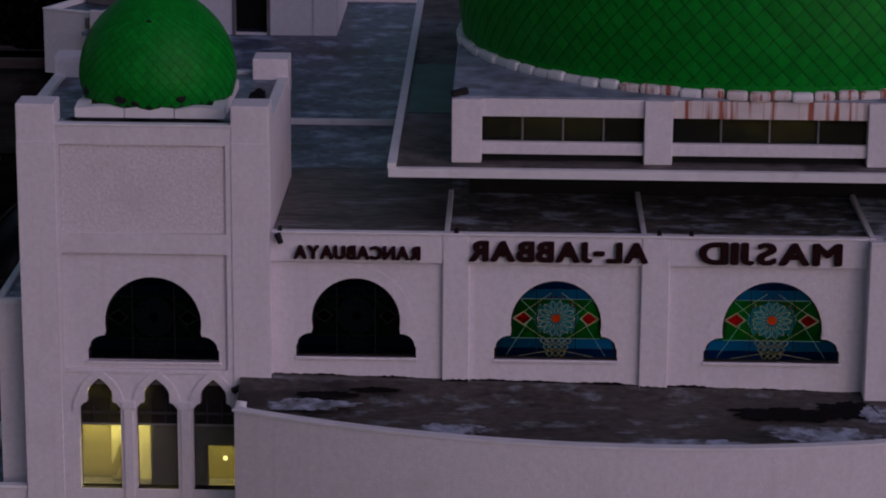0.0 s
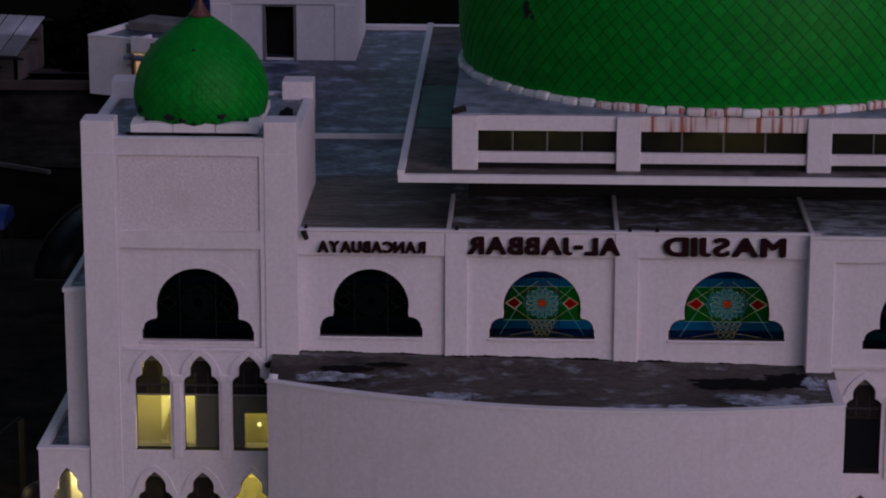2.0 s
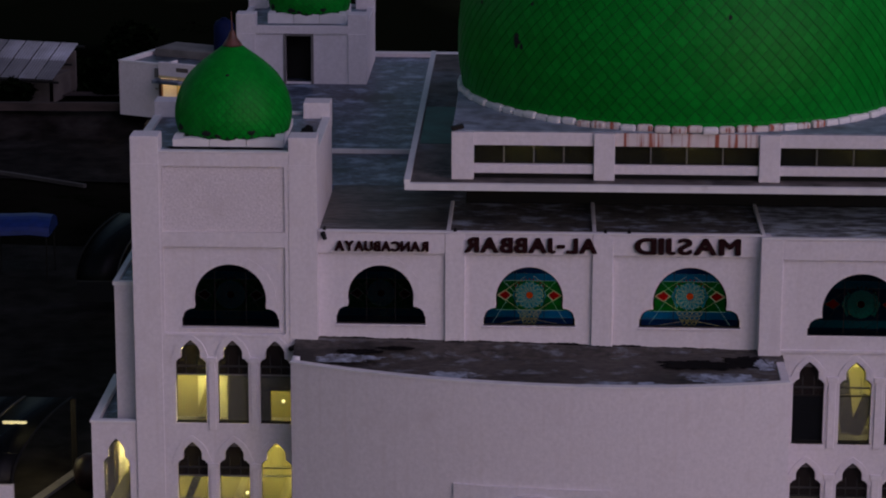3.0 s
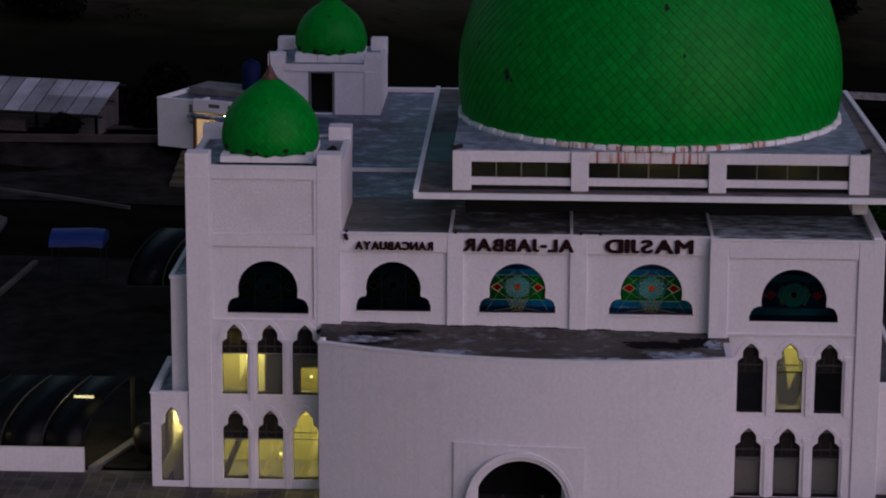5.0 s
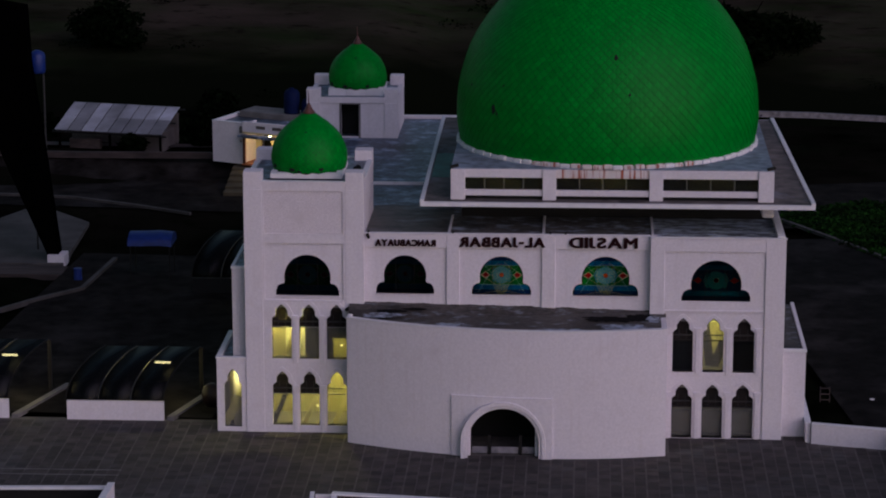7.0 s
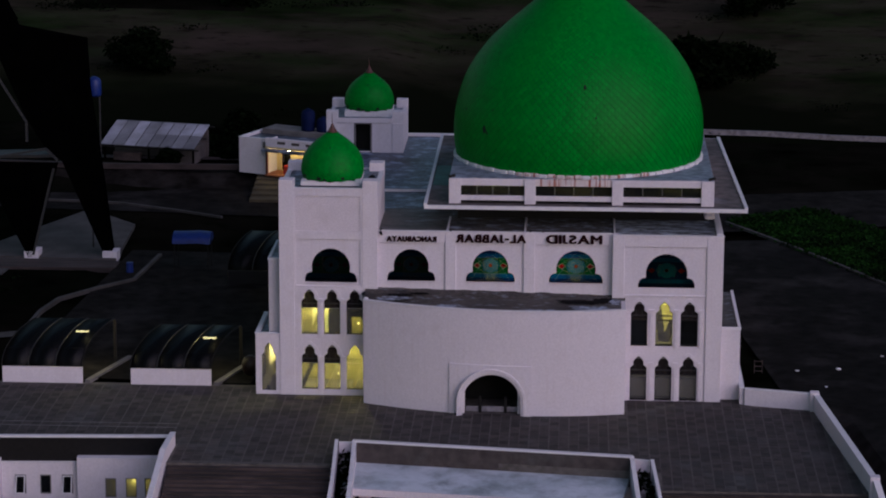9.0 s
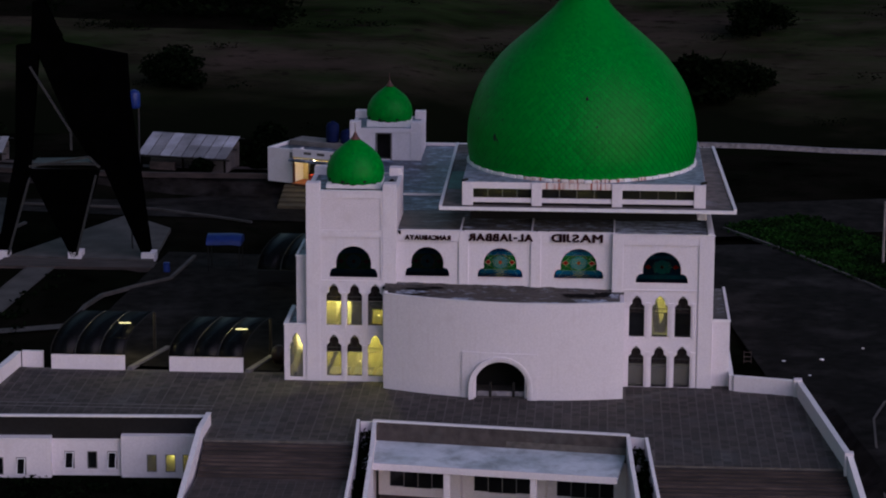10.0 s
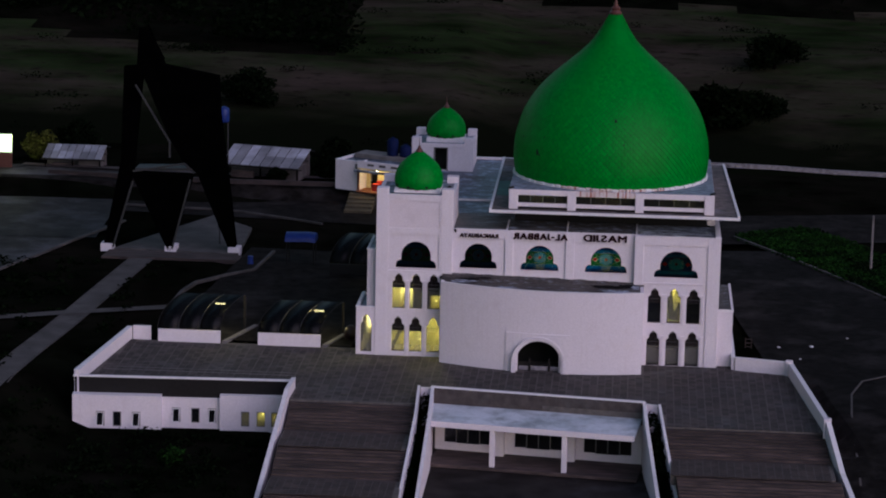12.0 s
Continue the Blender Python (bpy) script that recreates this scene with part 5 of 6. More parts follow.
low_wall("stair_wall", (12.65, -16.2, 0), (13.6, -16.5, 0), 0.7, S, 0.12)

LANDING = material("brown_landing_pavers", (0.05, 0.037, 0.033), 0.85, 0.35, 1.5, stain=(0.03, 0.024, 0.024), stain_scale=0.4, per_island=0.25, bump=0.4, fine=12)
# two broad flights of steps
for name, x0, x1 in (("stairs_west", -16.7, -6.3), ("stairs_east", 14.2, 27.0)):
    st = thing(name, "broad brown-tiled outdoor stairs with landings", "stairs", kind="structure")
    top = -16.3 if name == "stairs_west" else -20.2
    y, z = top, 0.0
    for flight in range(3):
        for i in range(10):
            skew = 0.0 if name == "stairs_west" else 0.11 * (top - y)
            bm = bmesh.new()
            box(bm, x0 + skew, x1 + skew, y - 0.42, y, z - 0.15 - 0.9, z - 0.15, 0.02)
            part("step", bm, STEP, st)
            y, z = y - 0.42, z - 0.15
        if flight < 2:
            skew = 0.0 if name == "stairs_west" else 0.11 * (top - y)
            box_part("landing", x0 + skew, x1 + skew, y - 4.0, y, z - 0.9, z - 0.012, JOINTS, st, "", 0.0)
            verts_, faces_ = [], []
            u = 0.05
            while u < 3.9:
                x = x0 + skew + 0.1
                while x < x1 + skew - 0.5:
                    k = len(verts_)
                    verts_ += [(x + p, y - u - q_, z + r_) for r_ in (-0.04, 0.0) for p, q_ in ((0, 0), (0.57, 0), (0.57, 0.57), (0, 0.57))]
                    faces_ += [tuple(k + i for i in f) for f in ((7, 6, 5, 4), (0, 1, 5, 4), (1, 2, 6, 5), (2, 3, 7, 6), (3, 0, 4, 7))]
                    x += 0.62
                u += 0.62
            m = bpy.data.meshes.new("landing_pavers")
            m.from_pydata(verts_, [], faces_)
            tagged(mesh_ob("landing_pavers", m, LANDING, st), kind="stuff")
            y -= 4.0

# lower building under the forecourt, with its canopy
lower = thing("lower_building", "white lower building with pale canopy and dark glazed doors", "building")
box_part("parapet_wall", -4.0, 12.95, -15.2, -14.9, -4.6, 0.8, PAVERS, lower, "dark tiled parapet wall", 0.0)
box_part("parapet_coping", -4.1, 13.05, -15.26, -14.86, 0.804, 0.9, TRIM, lower)
CAN = material("pale_stained_canopy", (0.4, 0.46, 0.5), 0.6, 0.35, 0.9, stain=(0.7, 0.75, 0.82), stain_at=(0.42, 0.62), stain_scale=0.35, bump=0.2, fine=10)
bm = bmesh.new()
for v in box(bm, -3.85, 12.9, -19.5, -15.2, -1.0, -0.72):
    if v.co.y > -16:
        v.co.z += 0.25
part("canopy", bm, CAN, lower, "pale stained concrete canopy")
box_part("canopy_fascia", -3.85, 12.9, -19.65, -19.5, -1.15, -0.7, WHITE, lower)
box_part("floor_slab", -3.4, 13.2, -19.8, -15.2, -4.35, -4.1, STEP, lower)
box_part("inner_dark", -3.6, 13.0, -15.25, -15.2, -4.1, -1.0, DARK, lower)
for k, c in enumerate((-0.95, 4.75, 10.3)):
    x0, x1 = c - 2.85, c + 2.75
    panel("front_wall", rect(max(x0, -3.6), min(x1, 13.0), -4.1, -1.0), [rect(c - 1.9, c + 1.9, -3.55, -1.5)], -15.55, -15.3, WHITE, lower)
    for i in range(4):
        a = c - 1.9 + i * 0.95
        door = box_part("glazed_door", a + 0.03, a + 0.92, -15.44, -15.41, -3.52, -1.53, PANE_DARK, lower)
        box_part("door_stile", a - 0.035, a + 0.035, -15.48, -15.38, -3.55, -1.5, CONCRETE, door)
        if i in (0, 3):
            box_part("bottom_panel", a, a + 0.95, -15.6, -15.5, -3.75, -3.45, WHITE, door)
for x in (1.75, 7.45):
    box_part("column", x - 0.2, x + 0.2, -19.5, -19.15, -4.3, -1.0, WHITE, lower, "", 0.03)
    box_part("pier", x - 0.35, x + 0.35, -16.4, -15.5, -4.1, -1.0, WHITE, lower, "", 0.03)
set_down(lower, (-4.0, -14.9), (-5.1, -13.65), 1.045, -7.6)
apron = thing("lower_court", "dark damp paved lower court", "pavement", kind="structure")
box_part("paving", -5.2, 14.6, -60.0, -18.0, -5.1, -4.6, WORN_WET, apron, "", 0.0)

# planting channels beside the court


def leaves(name, spots, size, count, mat_, spread, seed, parent=None):
    rng = random.Random(seed)
    vs, fs = [], []
    for cx, cy, cz in spots:
        for _ in range(count):
            d = Vector((rng.gauss(0, 1), rng.gauss(0, 1), rng.gauss(0, 1))).normalized() * (rng.random() ** 0.4)
            p = Vector((cx + d.x * spread[0], cy + d.y * spread[1], cz + d.z * spread[2]))
            u = Vector((rng.uniform(-1, 1), rng.uniform(-1, 1), rng.uniform(-0.6, 0.6))).normalized()
            w = u.cross(Vector((rng.uniform(-1, 1), rng.uniform(-1, 1), rng.uniform(-1, 1)))).normalized()
            s = size * rng.uniform(0.6, 1.4)
            k = len(vs)
            vs += [p - u * s, p + w * s * 0.45, p + u * s, p - w * s * 0.45]
            fs.append((k, k + 1, k + 2, k + 3))
    m = bpy.data.meshes.new(name)
    m.from_pydata(vs, [], fs)
    return mesh_ob(name, m, mat_, parent)


for a, _, c, d, _, f in CHANNELS:
    bm = bmesh.new()
    vs_ = [bm.verts.new((*p, z)) for top_z in ((-0.35, -4.75), (-3.0, -5.2)) for p, z in ((a, top_z[0]), (d, top_z[0]), (f, top_z[1]), (c, top_z[1]))]
    for q in ((0, 1, 2, 3), (4, 5, 6, 7), (0, 1, 5, 4), (1, 2, 6, 5), (2, 3, 7, 6), (3, 0, 4, 7)):
        bm.faces.new([vs_[i] for i in q])
    tagged(part("planting_bed", bm, SOIL), "dark soil bed between the stair walls", "planting bed", kind="structure")
rng = random.Random(5)
for a, b in (((-5.65, -14.6), (-5.6, -31.5)), ((13.3, -17.6), (14.6, -30.5))):
    spots = [(a[0] + (b[0] - a[0]) * t + rng.uniform(-0.3, 0.3), a[1] + (b[1] - a[1]) * t, 0.0 - 4.2 * t + 0.1) for t in [i / 16 for i in range(17)]]
    tagged(leaves("planting", spots, 0.16, 70, LEAF, (0.45, 0.6, 0.35), 3), "dark shrubs in the channel beside the court", "shrubs", kind="stuff")

rng = random.Random(31)
for x, y, z, q in ((13.2, -17.2, -0.2, 0.34), (13.4, -18.1, -0.4, 0.42), (13.3, -19.0, -0.65, 0.36), (-5.7, -14.7, -0.25, 0.36), (-5.6, -15.6, -0.5, 0.3)):
    bm = bmesh.new()
    bmesh.ops.create_icosphere(bm, subdivisions=2, radius=q)
    for v in bm.verts:
        v.co *= 1 + 0.5 * noise.noise(v.co * 2.4 + Vector((x, y, z)))
        v.co.z *= 0.75
    rock = part("boulder", bm, STONE)
    rock.location = (x, y, z)
    tagged(rock, "pale rough stone in the planting channel", "stone", "planting channel stones")

# left wing under the terrace
north = thing("terrace_wing", "low white wing under the terrace with small dark windows", "building")
box_part("fascia", -34.3, -15.6, -14.2, -14.0, -1.5, 0.55, FRAME, north, "dark fascia band", 0.0)
box_part("fascia_coping", -34.4, -15.4, -14.3, -13.95, 0.554, 0.7, TRIM, north)
for x0, x1, yf, zt, zb, wins in ((-34.4, -26.75, -15.0, -0.9, -3.8, (-32.0, -30.55, -28.9)), (-26.75, -21.7, -14.35, -1.15, -3.5, (-25.5, -23.85, -22.4)), (-21.7, -15.7, -14.8, -0.75, -3.6, (-19.5, -18.15, -16.9))):
    holes = [rect(c - 0.34, c + 0.34, zb + 0.25, zb + 1.5) for c in wins]
    panel("front_wall", rect(x0, x1, zb - 0.6, zt), holes, yf, yf + 0.2, WHITE, north)
    box_part("wall_coping", x0, x1, yf - 0.04, yf + 0.9, zt + 0.004, zt + 0.08, TRIM, north)
    box_part("inner_dark", x0 + 0.1, x1 - 0.1, yf + 0.6, yf + 0.65, zb, zt, ROOM if x0 > -22 else DARK, north)
    for c in wins:
        fr = bmesh.new()
        for q in ((c - 0.36, c - 0.3, zb + 0.22, zb + 1.53), (c + 0.3, c + 0.36, zb + 0.22, zb + 1.53), (c - 0.3, c + 0.3, zb + 1.46, zb + 1.53), (c - 0.3, c + 0.3, zb + 0.22, zb + 0.28)):
            box(fr, q[0], q[1], yf - 0.02, yf + 0.1, q[2], q[3])
        w_ = part("slot_window", fr, CONCRETE, north)
        lit = x0 > -22
        box_part("pane", c - 0.3, c + 0.3, yf + 0.05, yf + 0.07, zb + 0.28, zb + 1.46, PANE_CLEAR if lit else PANE_DARK, w_)
        if not lit and c not in (-30.55, -23.85):
            bm = bmesh.new()
            for q in ((-0.31, -0.25, -1.2, 0), (0.25, 0.31, -1.2, 0), (-0.25, 0.25, -0.06, 0), (-0.25, 0.25, -1.2, -1.14)):
                box(bm, q[0], q[1], -0.02, 0.02, q[2], q[3])
            case = part("casement", bm, TRIM, w_, "white casement tilted open")
            case.matrix_local = Matrix.Translation((c, yf - 0.03, zb + 1.46)) @ Matrix.Rotation(radians(-24), 4, "X")
    for x in (x0, x1 - 0.2):
        box_part("side_wall", x, x + 0.2, yf + 0.2, -14.0, zb - 0.6, zt, WHITE, north)
set_down(north, (-15.4, -14.2), (-16.9, -12.65), 0.975, 3.0)
lamp("wing_lamp", (-19.3, -12.95, -2.2), 14, WARM, 0.1)

# ---------------------------------------------------------------- carports


def carport(x0, x1, y0, depth, h, name_label, light, wall_mat=WHITE):
    ob = thing("carport", name_label, "carport", (0, 0, 0), "curved carports")
    lean = 0.3

    def over(y):
        return lean * (y - y0)

    box_part("low_wall", x0, x1, y0 - 0.12, y0 + 0.12, -0.1, 1.1, wall_mat, ob, "low wall")
    prof = [(y0 - 0.1 + depth * (1 - math.cos(a)) , 1.15 + (h - 1.15) * math.sin(a)) for a in [math.pi / 2 * i / 14 for i in range(15)]]
    k = 3
    for j in range(k):
        a, b = x0 + (x1 - x0) * j / k, x0 + (x1 - x0) * (j + 1) / k
        bm = bmesh.new()
        rows_ = [[bm.verts.new((x + over(y), y, z + dz)) for x in (a + 0.03, b - 0.03) for dz in (0, 0.02)] for y, z in prof]
        for r0, r1 in zip(rows_, rows_[1:]):
            bm.faces.new((r0[1], r0[3], r1[3], r1[1]))
            bm.faces.new((r0[0], r1[0], r1[2], r0[2]))
            bm.faces.new((r0[0], r0[1], r1[1], r1[0]))
            bm.faces.new((r0[2], r1[2], r1[3], r0[3]))
        sh = part("roof_sheet", bm, SHEET, ob, "smoked curved roof sheet", True)
        sh.visible_shadow = False
    for j in range(k + 1):
        x = x0 + (x1 - x0) * j / k
        bm = bmesh.new()
        for p, q in zip(prof, prof[1:]):
            bar(bm, (x + over(p[0]), p[0], p[1] + 0.03), (x + over(q[0]), q[0], q[1] + 0.03), 0.07, 0.07)
        part("roof_rib", bm, CHROME if j in (1, 2) else FRAME, ob)
    for x in (x0, x1):
        x += over(y0 + depth)
        box_part("post", x - 0.11, x + 0.11, y0 + depth - 0.2, y0 + depth - 0.04, -0.1, h, FRAME, ob)
    for i, (y, z) in enumerate((prof[5], prof[10], prof[14])):
        bm = bmesh.new()
        bar(bm, (x0 + over(y), y, z - 0.03), (x1 + over(y), y, z - 0.03), 0.06, 0.06)
        part("purlin", bm, FRAME, ob)
    bm = bmesh.new()
    bar(bm, (x1 + 0.35, y0 - 0.1, 0.1), (x1 + 0.35 + over(y0 + depth + 1.5), y0 + depth + 1.5, 0.1), 0.4, 0.24)
    part("kerb", bm, CONCRETE, ob)
    if light:
        lx = x0 + (x1 - x0) * light + over(y0 + depth * 0.62)
        bm = bmesh.new()
        tube(bm, (lx - 0.3, y0 + depth * 0.62, h - 0.45), (lx + 0.6, y0 + depth * 0.62, h - 0.45), 0.06, None, 10)
        part("tube_lamp", bm, TUBE_GLOW, ob, "lit tube lamp")
        lamp("carport_lamp", (lx + 0.1, y0 + depth * 0.62, h - 0.6), 36, (1.0, 0.84, 0.35), 0.05)
    return ob


carport(-30.9, -25.3, 1.9, 5.0, 3.3, "dark curved carport with white low wall and lit lamp", 0.72)
carport(-21.9, -16.3, 1.8, 5.0, 3.0, "dark curved carport with white low wall and lit tube", 0.72)
far_port = carport(-18.8, -12.8, 31.4, 4.8, 3.3, "dark curved carport farther back in the yard", 0.9, DARK)
stall = thing("blue_awning", "bright blue tarpaulin awning on thin posts", "awning")
bm = bmesh.new()
prof = [(39.0 + 1.6 * math.cos(a), 3.05 + 0.95 * math.sin(a)) for a in [math.pi * i / 12 for i in range(13)]]
lo = [[bm.verts.new((x, y, z + 0.06 * math.sin(x * 3))) for y, z in prof] for x in (-29.5, -28.2, -26.9, -25.7)]
for a, b in zip(lo, lo[1:]):
    for i in range(12):
        bm.faces.new((a[i], a[i + 1], b[i + 1], b[i]))
bm.faces.new(lo[0])
bm.faces.new(lo[-1][::-1])
part("tarpaulin", bm, BLUE, stall)
for x in (-29.3, -25.9):
    for y in (37.6, 40.4):
        bm = bmesh.new()
        tube(bm, (x, y, 0), (x, y, 3.1), 0.05, None, 8)
        part("post", bm, FRAME, stall)
set_down(stall, (-29.3, 37.6), (-23.6, 35.0), 0.8)
barrel = thing("blue_barrel", "small blue barrel on the verge", "barrel")
bm = bmesh.new()
tube(bm, (-34.5, 34.0, 0.1), (-34.5, 34.0, 1.0), 0.35, 0.33, 16)
part("barrel_body", bm, BLUE, barrel)
bm = bmesh.new()
tube(bm, (-34.5, 34.0, 1.0), (-34.5, 34.0, 1.05), 0.36, 0.3, 16)
part("barrel_rim", bm, BLUE, barrel)
set_down(barrel, (-34.5, 34.0), (-27.2, 34.6), 0.85)
bush_red = thing("round_bin", "round dark red bin beside the annex", "bin")
bm = bmesh.new()
lathe(bm, [(0.3, 0.0), (0.55, 0.3), (0.62, 0.8), (0.5, 1.2), (0.2, 1.4)], -13.9, 4.6, 16)
part("bin_body", bm, material("dark_red_paint", (0.014, 0.003, 0.004), 0.5, 0.3, 3.0), bush_red, "", True)

# ---------------------------------------------------------------- black sculptural mast on the lawn
mast = thing("clad_mast", "tall black-clad angular mast on pale concrete footings", "mast")
for name, ring, y0, y1 in (
    ("cladding", ((-54.13, 0.36), (-52.89, 0.36), (-50.28, 9.84), (-50.13, 11.42), (-49.04, 22.33), (-46.42, 24.34), (-48.6, 28.22), (-49.48, 28.07), (-49.77, 23.48), (-51.37, 23.34), (-51.8, 11.56)), 39.4, 40.6),
    ("cladding", ((-50.49, 9.98), (-42.5, 9.98), (-45.4, 0.22), (-45.84, 0.22)), 39.0, 39.3),
    ("cladding", ((-48.53, 28.5), (-46.42, 23.62), (-39.59, 22.4), (-39.37, 17.45), (-38.5, 10.84), (-37.26, 0.22), (-38.06, 0.22), (-42.21, 10.12), (-43.59, 10.91), (-45.84, 14.72), (-48.89, 22.04)), 39.5, 41.2),
    ("cladding", ((-42.06, 9.84), (-40.61, 1.65), (-40.17, 1.65), (-39.73, 9.84)), 47.0, 47.6),
):
    panel(name, list(ring), [], y0, y1, BLACK, mast)
for a, b in (((-49.84, 21.18), (-45.55, 14.14)), ((-45.55, 14.14), (-45.55, 12.13)), ((-52.75, 0.5), (-50.2, 8.97)), ((-45.26, 0.5), (-42.93, 9.41)), ((-50.2, 10.27), (-43.66, 11.42)), ((-43.66, 11.42), (-42.5, 10.27))):
    p, q = a, b
    bm = bmesh.new()
    bar(bm, (p[0], 38.9, p[1]), (q[0], 38.9, q[1]), 0.22, 0.22)
    part("strut", bm, CHROME, mast)
bm = bmesh.new()
bar(bm, (-50.0, 41, 10.4), (-42.6, 41, 10.6), 3.0, 0.3)
part("platform", bm, CHROME, mast)
for x in (-53.62, -45.48, -37.48):
    box_part("footing", x - 0.75, x + 0.75, 39.0, 41.0, -0.2, 0.85, WHITE, mast, "pale concrete footing", 0.04)
set_down(mast, (-45.5, 40.0), (-36.1, 39.8), 0.815)
pad = thing("mast_pad", "grey concrete pad with red-brown edge under the mast", "pad", kind="structure")
bm = bmesh.new()
prism(bm, [(-42.0, 39.5), (-29.0, 38.5), (-29.5, 52), (-34.5, 58)], -0.3, 0.2)
part("slab", bm, PATH, pad)
bm = bmesh.new()
prism(bm, [(-42.6, 35.6), (-28.6, 35.8), (-28.6, 38.3), (-42.4, 39.2)], -0.3, 0.12)
part("apron", bm, STEP, pad)
tank = thing("water_tank", "blue water tank on a thin steel stand", "water tank")
for dx in (-0.5, 0.5):
    bm = bmesh.new()
    tube(bm, (-39.3 + dx, 43.5, 0), (-39.3 + dx, 43.5, 16.0), 0.09, None, 8)
    part("stand_leg", bm, CHROME, tank)
bm = bmesh.new()
lathe(bm, [(0.6, 16.0), (0.7, 16.2), (0.7, 17.5), (0.55, 17.8), (0.2, 18.0)], -39.3, 43.5, 20)
part("tank_body", bm, BLUE, tank, "", True)
set_down(tank, (-39.3, 43.5), (-31.2, 43.0), 0.815)

# ---------------------------------------------------------------- sheds and house behind


def shed(x0, x1, y0, y1, z0, ze, zr, label):
    ob = thing("tin_shed", label, "shed", (0, 0, 0), "tin-roofed sheds")
    k = 8
    for i in range(k):
        a, b = x0 + (x1 - x0) * i / k, x0 + (x1 - x0) * (i + 1) / k
        m = 6
        for u0, u1, up in ((0.0, 0.53, 0.0), (0.5, 1.0, 0.05)):
            bm = bmesh.new()
            lo_, hi_ = [], []
            for j in range(m * 2 + 1):
                x = a + 0.03 + (b - a - 0.06) * j / (m * 2)
                w = 0.05 * (j % 2) + up
                lo_.append(bm.verts.new((x, y0 + (y1 - y0) * u0, ze + (zr - ze) * u0 + w)))
                hi_.append(bm.verts.new((x, y0 + (y1 - y0) * u1, ze + (zr - ze) * u1 + w)))
            for j in range(m * 2):
                bm.faces.new((lo_[j], lo_[j + 1], hi_[j + 1], hi_[j]))
            bmesh.ops.solidify(bm, geom=bm.faces[:], thickness=0.03)
            part("roof_sheet", bm, TIN, ob)
    for t in (0.0, 0.5, 1.0):
        bm = bmesh.new()
        y, z = y0 + (y1 - y0) * t, ze + (zr - ze) * t
        bar(bm, (x0 - 0.1, y, z - 0.12), (x1 + 0.4, y, z - 0.12), 0.12, 0.12)
        part("purlin", bm, FRAME, ob)
    for x in (x0 + 0.3, (x0 + x1) / 2, x1 - 0.3):
        bm = bmesh.new()
        bar(bm, (x, y0 + 0.5, z0), (x, y0 + 0.5, ze), 0.16, 0.16)
        part("post", bm, BARK, ob)
    box_part("rear_wall", x0, x1, y1 - 0.6, y1 - 0.4, z0, zr - 0.3, BRICK, ob)
    box_part("side_wall", x1 - 2.9, x1 - 0.3, y0 + 0.9, y1 - 0.6, z0, ze, BRICK, ob)
    box_part("bench", x0 + 1.0, x0 + 3.6, y0 + 0.8, y0 + 1.3, z0, z0 + 0.75, STEP, ob)
    return ob


big_shed = shed(-37.2, -28.0, 74.4, 78.6, 1.2, 2.75, 4.2, "open shed with pale corrugated tin roof")
set_down(big_shed, (-32.6, 76), (-31.4, 75.4), 1.04, -13)
shed(-57.6, -50.6, 77.0, 80.6, 1.0, 2.4, 3.4, "small low market shed with patched tin roof")
HOUSE = (-22.6, 70.6, 1.2)
CREAM = material("cream_porch_paint", (0.62, 0.52, 0.3), 0.85, 0.08, 1.0)
house = thing("small_house", "small white flat-roofed house with lit porch", "house")
panel("front_wall", rect(0, 3.0, 0, 3.3), [rect(2.55, 2.85, 1.75, 1.9)], 0, 0.22, WHITE, house)
box_part("side_wall", 0, 0.22, 0.22, 6.2, 0, 3.3, WHITE, house)
box_part("rear_wall", 0.22, 9.0, 6.0, 6.2, 0, 3.3, WHITE, house)
box_part("return_wall", 2.8, 3.0, 0.22, 2.0, 0, 3.3, WHITE, house)
panel("porch_wall", rect(3.0, 9.0, 0, 2.7), [rect(3.5, 4.45, 0.15, 2.2)], 1.8, 2.0, CREAM, house)
box_part("inner_dark", 3.3, 4.7, 2.6, 2.7, 0, 2.4, DARK, house)
box_part("porch_beam", 3.0, 9.0, -0.3, -0.02, 2.75, 3.55, WHITE, house)
for x in (4.7, 6.2, 7.7):
    box_part("vent_slot", x - 0.42, x + 0.42, -0.33, -0.295, 3.05, 3.3, BRICK, house)
box_part("porch_canopy", 2.9, 9.0, -0.95, -0.3, 2.35, 2.55, ROOF_BLUE, house, "grey concrete canopy")
box_part("porch_ceiling", 3.0, 9.0, -0.3, 1.8, 2.6, 2.74, CREAM, house)
box_part("porch_post", 3.0, 3.2, -0.3, -0.1, 0, 2.35, BROWN, house)
box_part("porch_floor", 3.0, 9.0, -0.5, 1.8, 0, 0.15, TERRACOTTA, house)
box_part("roof_deck", 0.22, 9.0, 0.22, 6.0, 3.0, 3.14, ROOF_BLUE, house)
box_part("roof_edge", -0.03, 0.25, -0.03, 6.23, 3.304, 3.4, TRIM, house)
box_part("roof_edge", 0.25, 3.0, -0.03, 0.25, 3.304, 3.4, TRIM, house)
box_part("roof_step", 0.5, 9.0, 3.4, 5.9, 3.14, 3.62, CONCRETE, house, "raised grey roof slab")
box_part("junction_box", 2.62, 2.9, -0.16, 0.0, 2.55, 3.1, CONCRETE, house)
bm = bmesh.new()
bmesh.ops.create_uvsphere(bm, u_segments=12, v_segments=8, radius=0.12, matrix=Matrix.Translation((5.35, 0.0, 2.4)))
part("porch_lamp", bm, TUBE_GLOW, house, "lit porch lamp", True)
where = set_down(house, (0, 0), HOUSE, 1.0, -24)
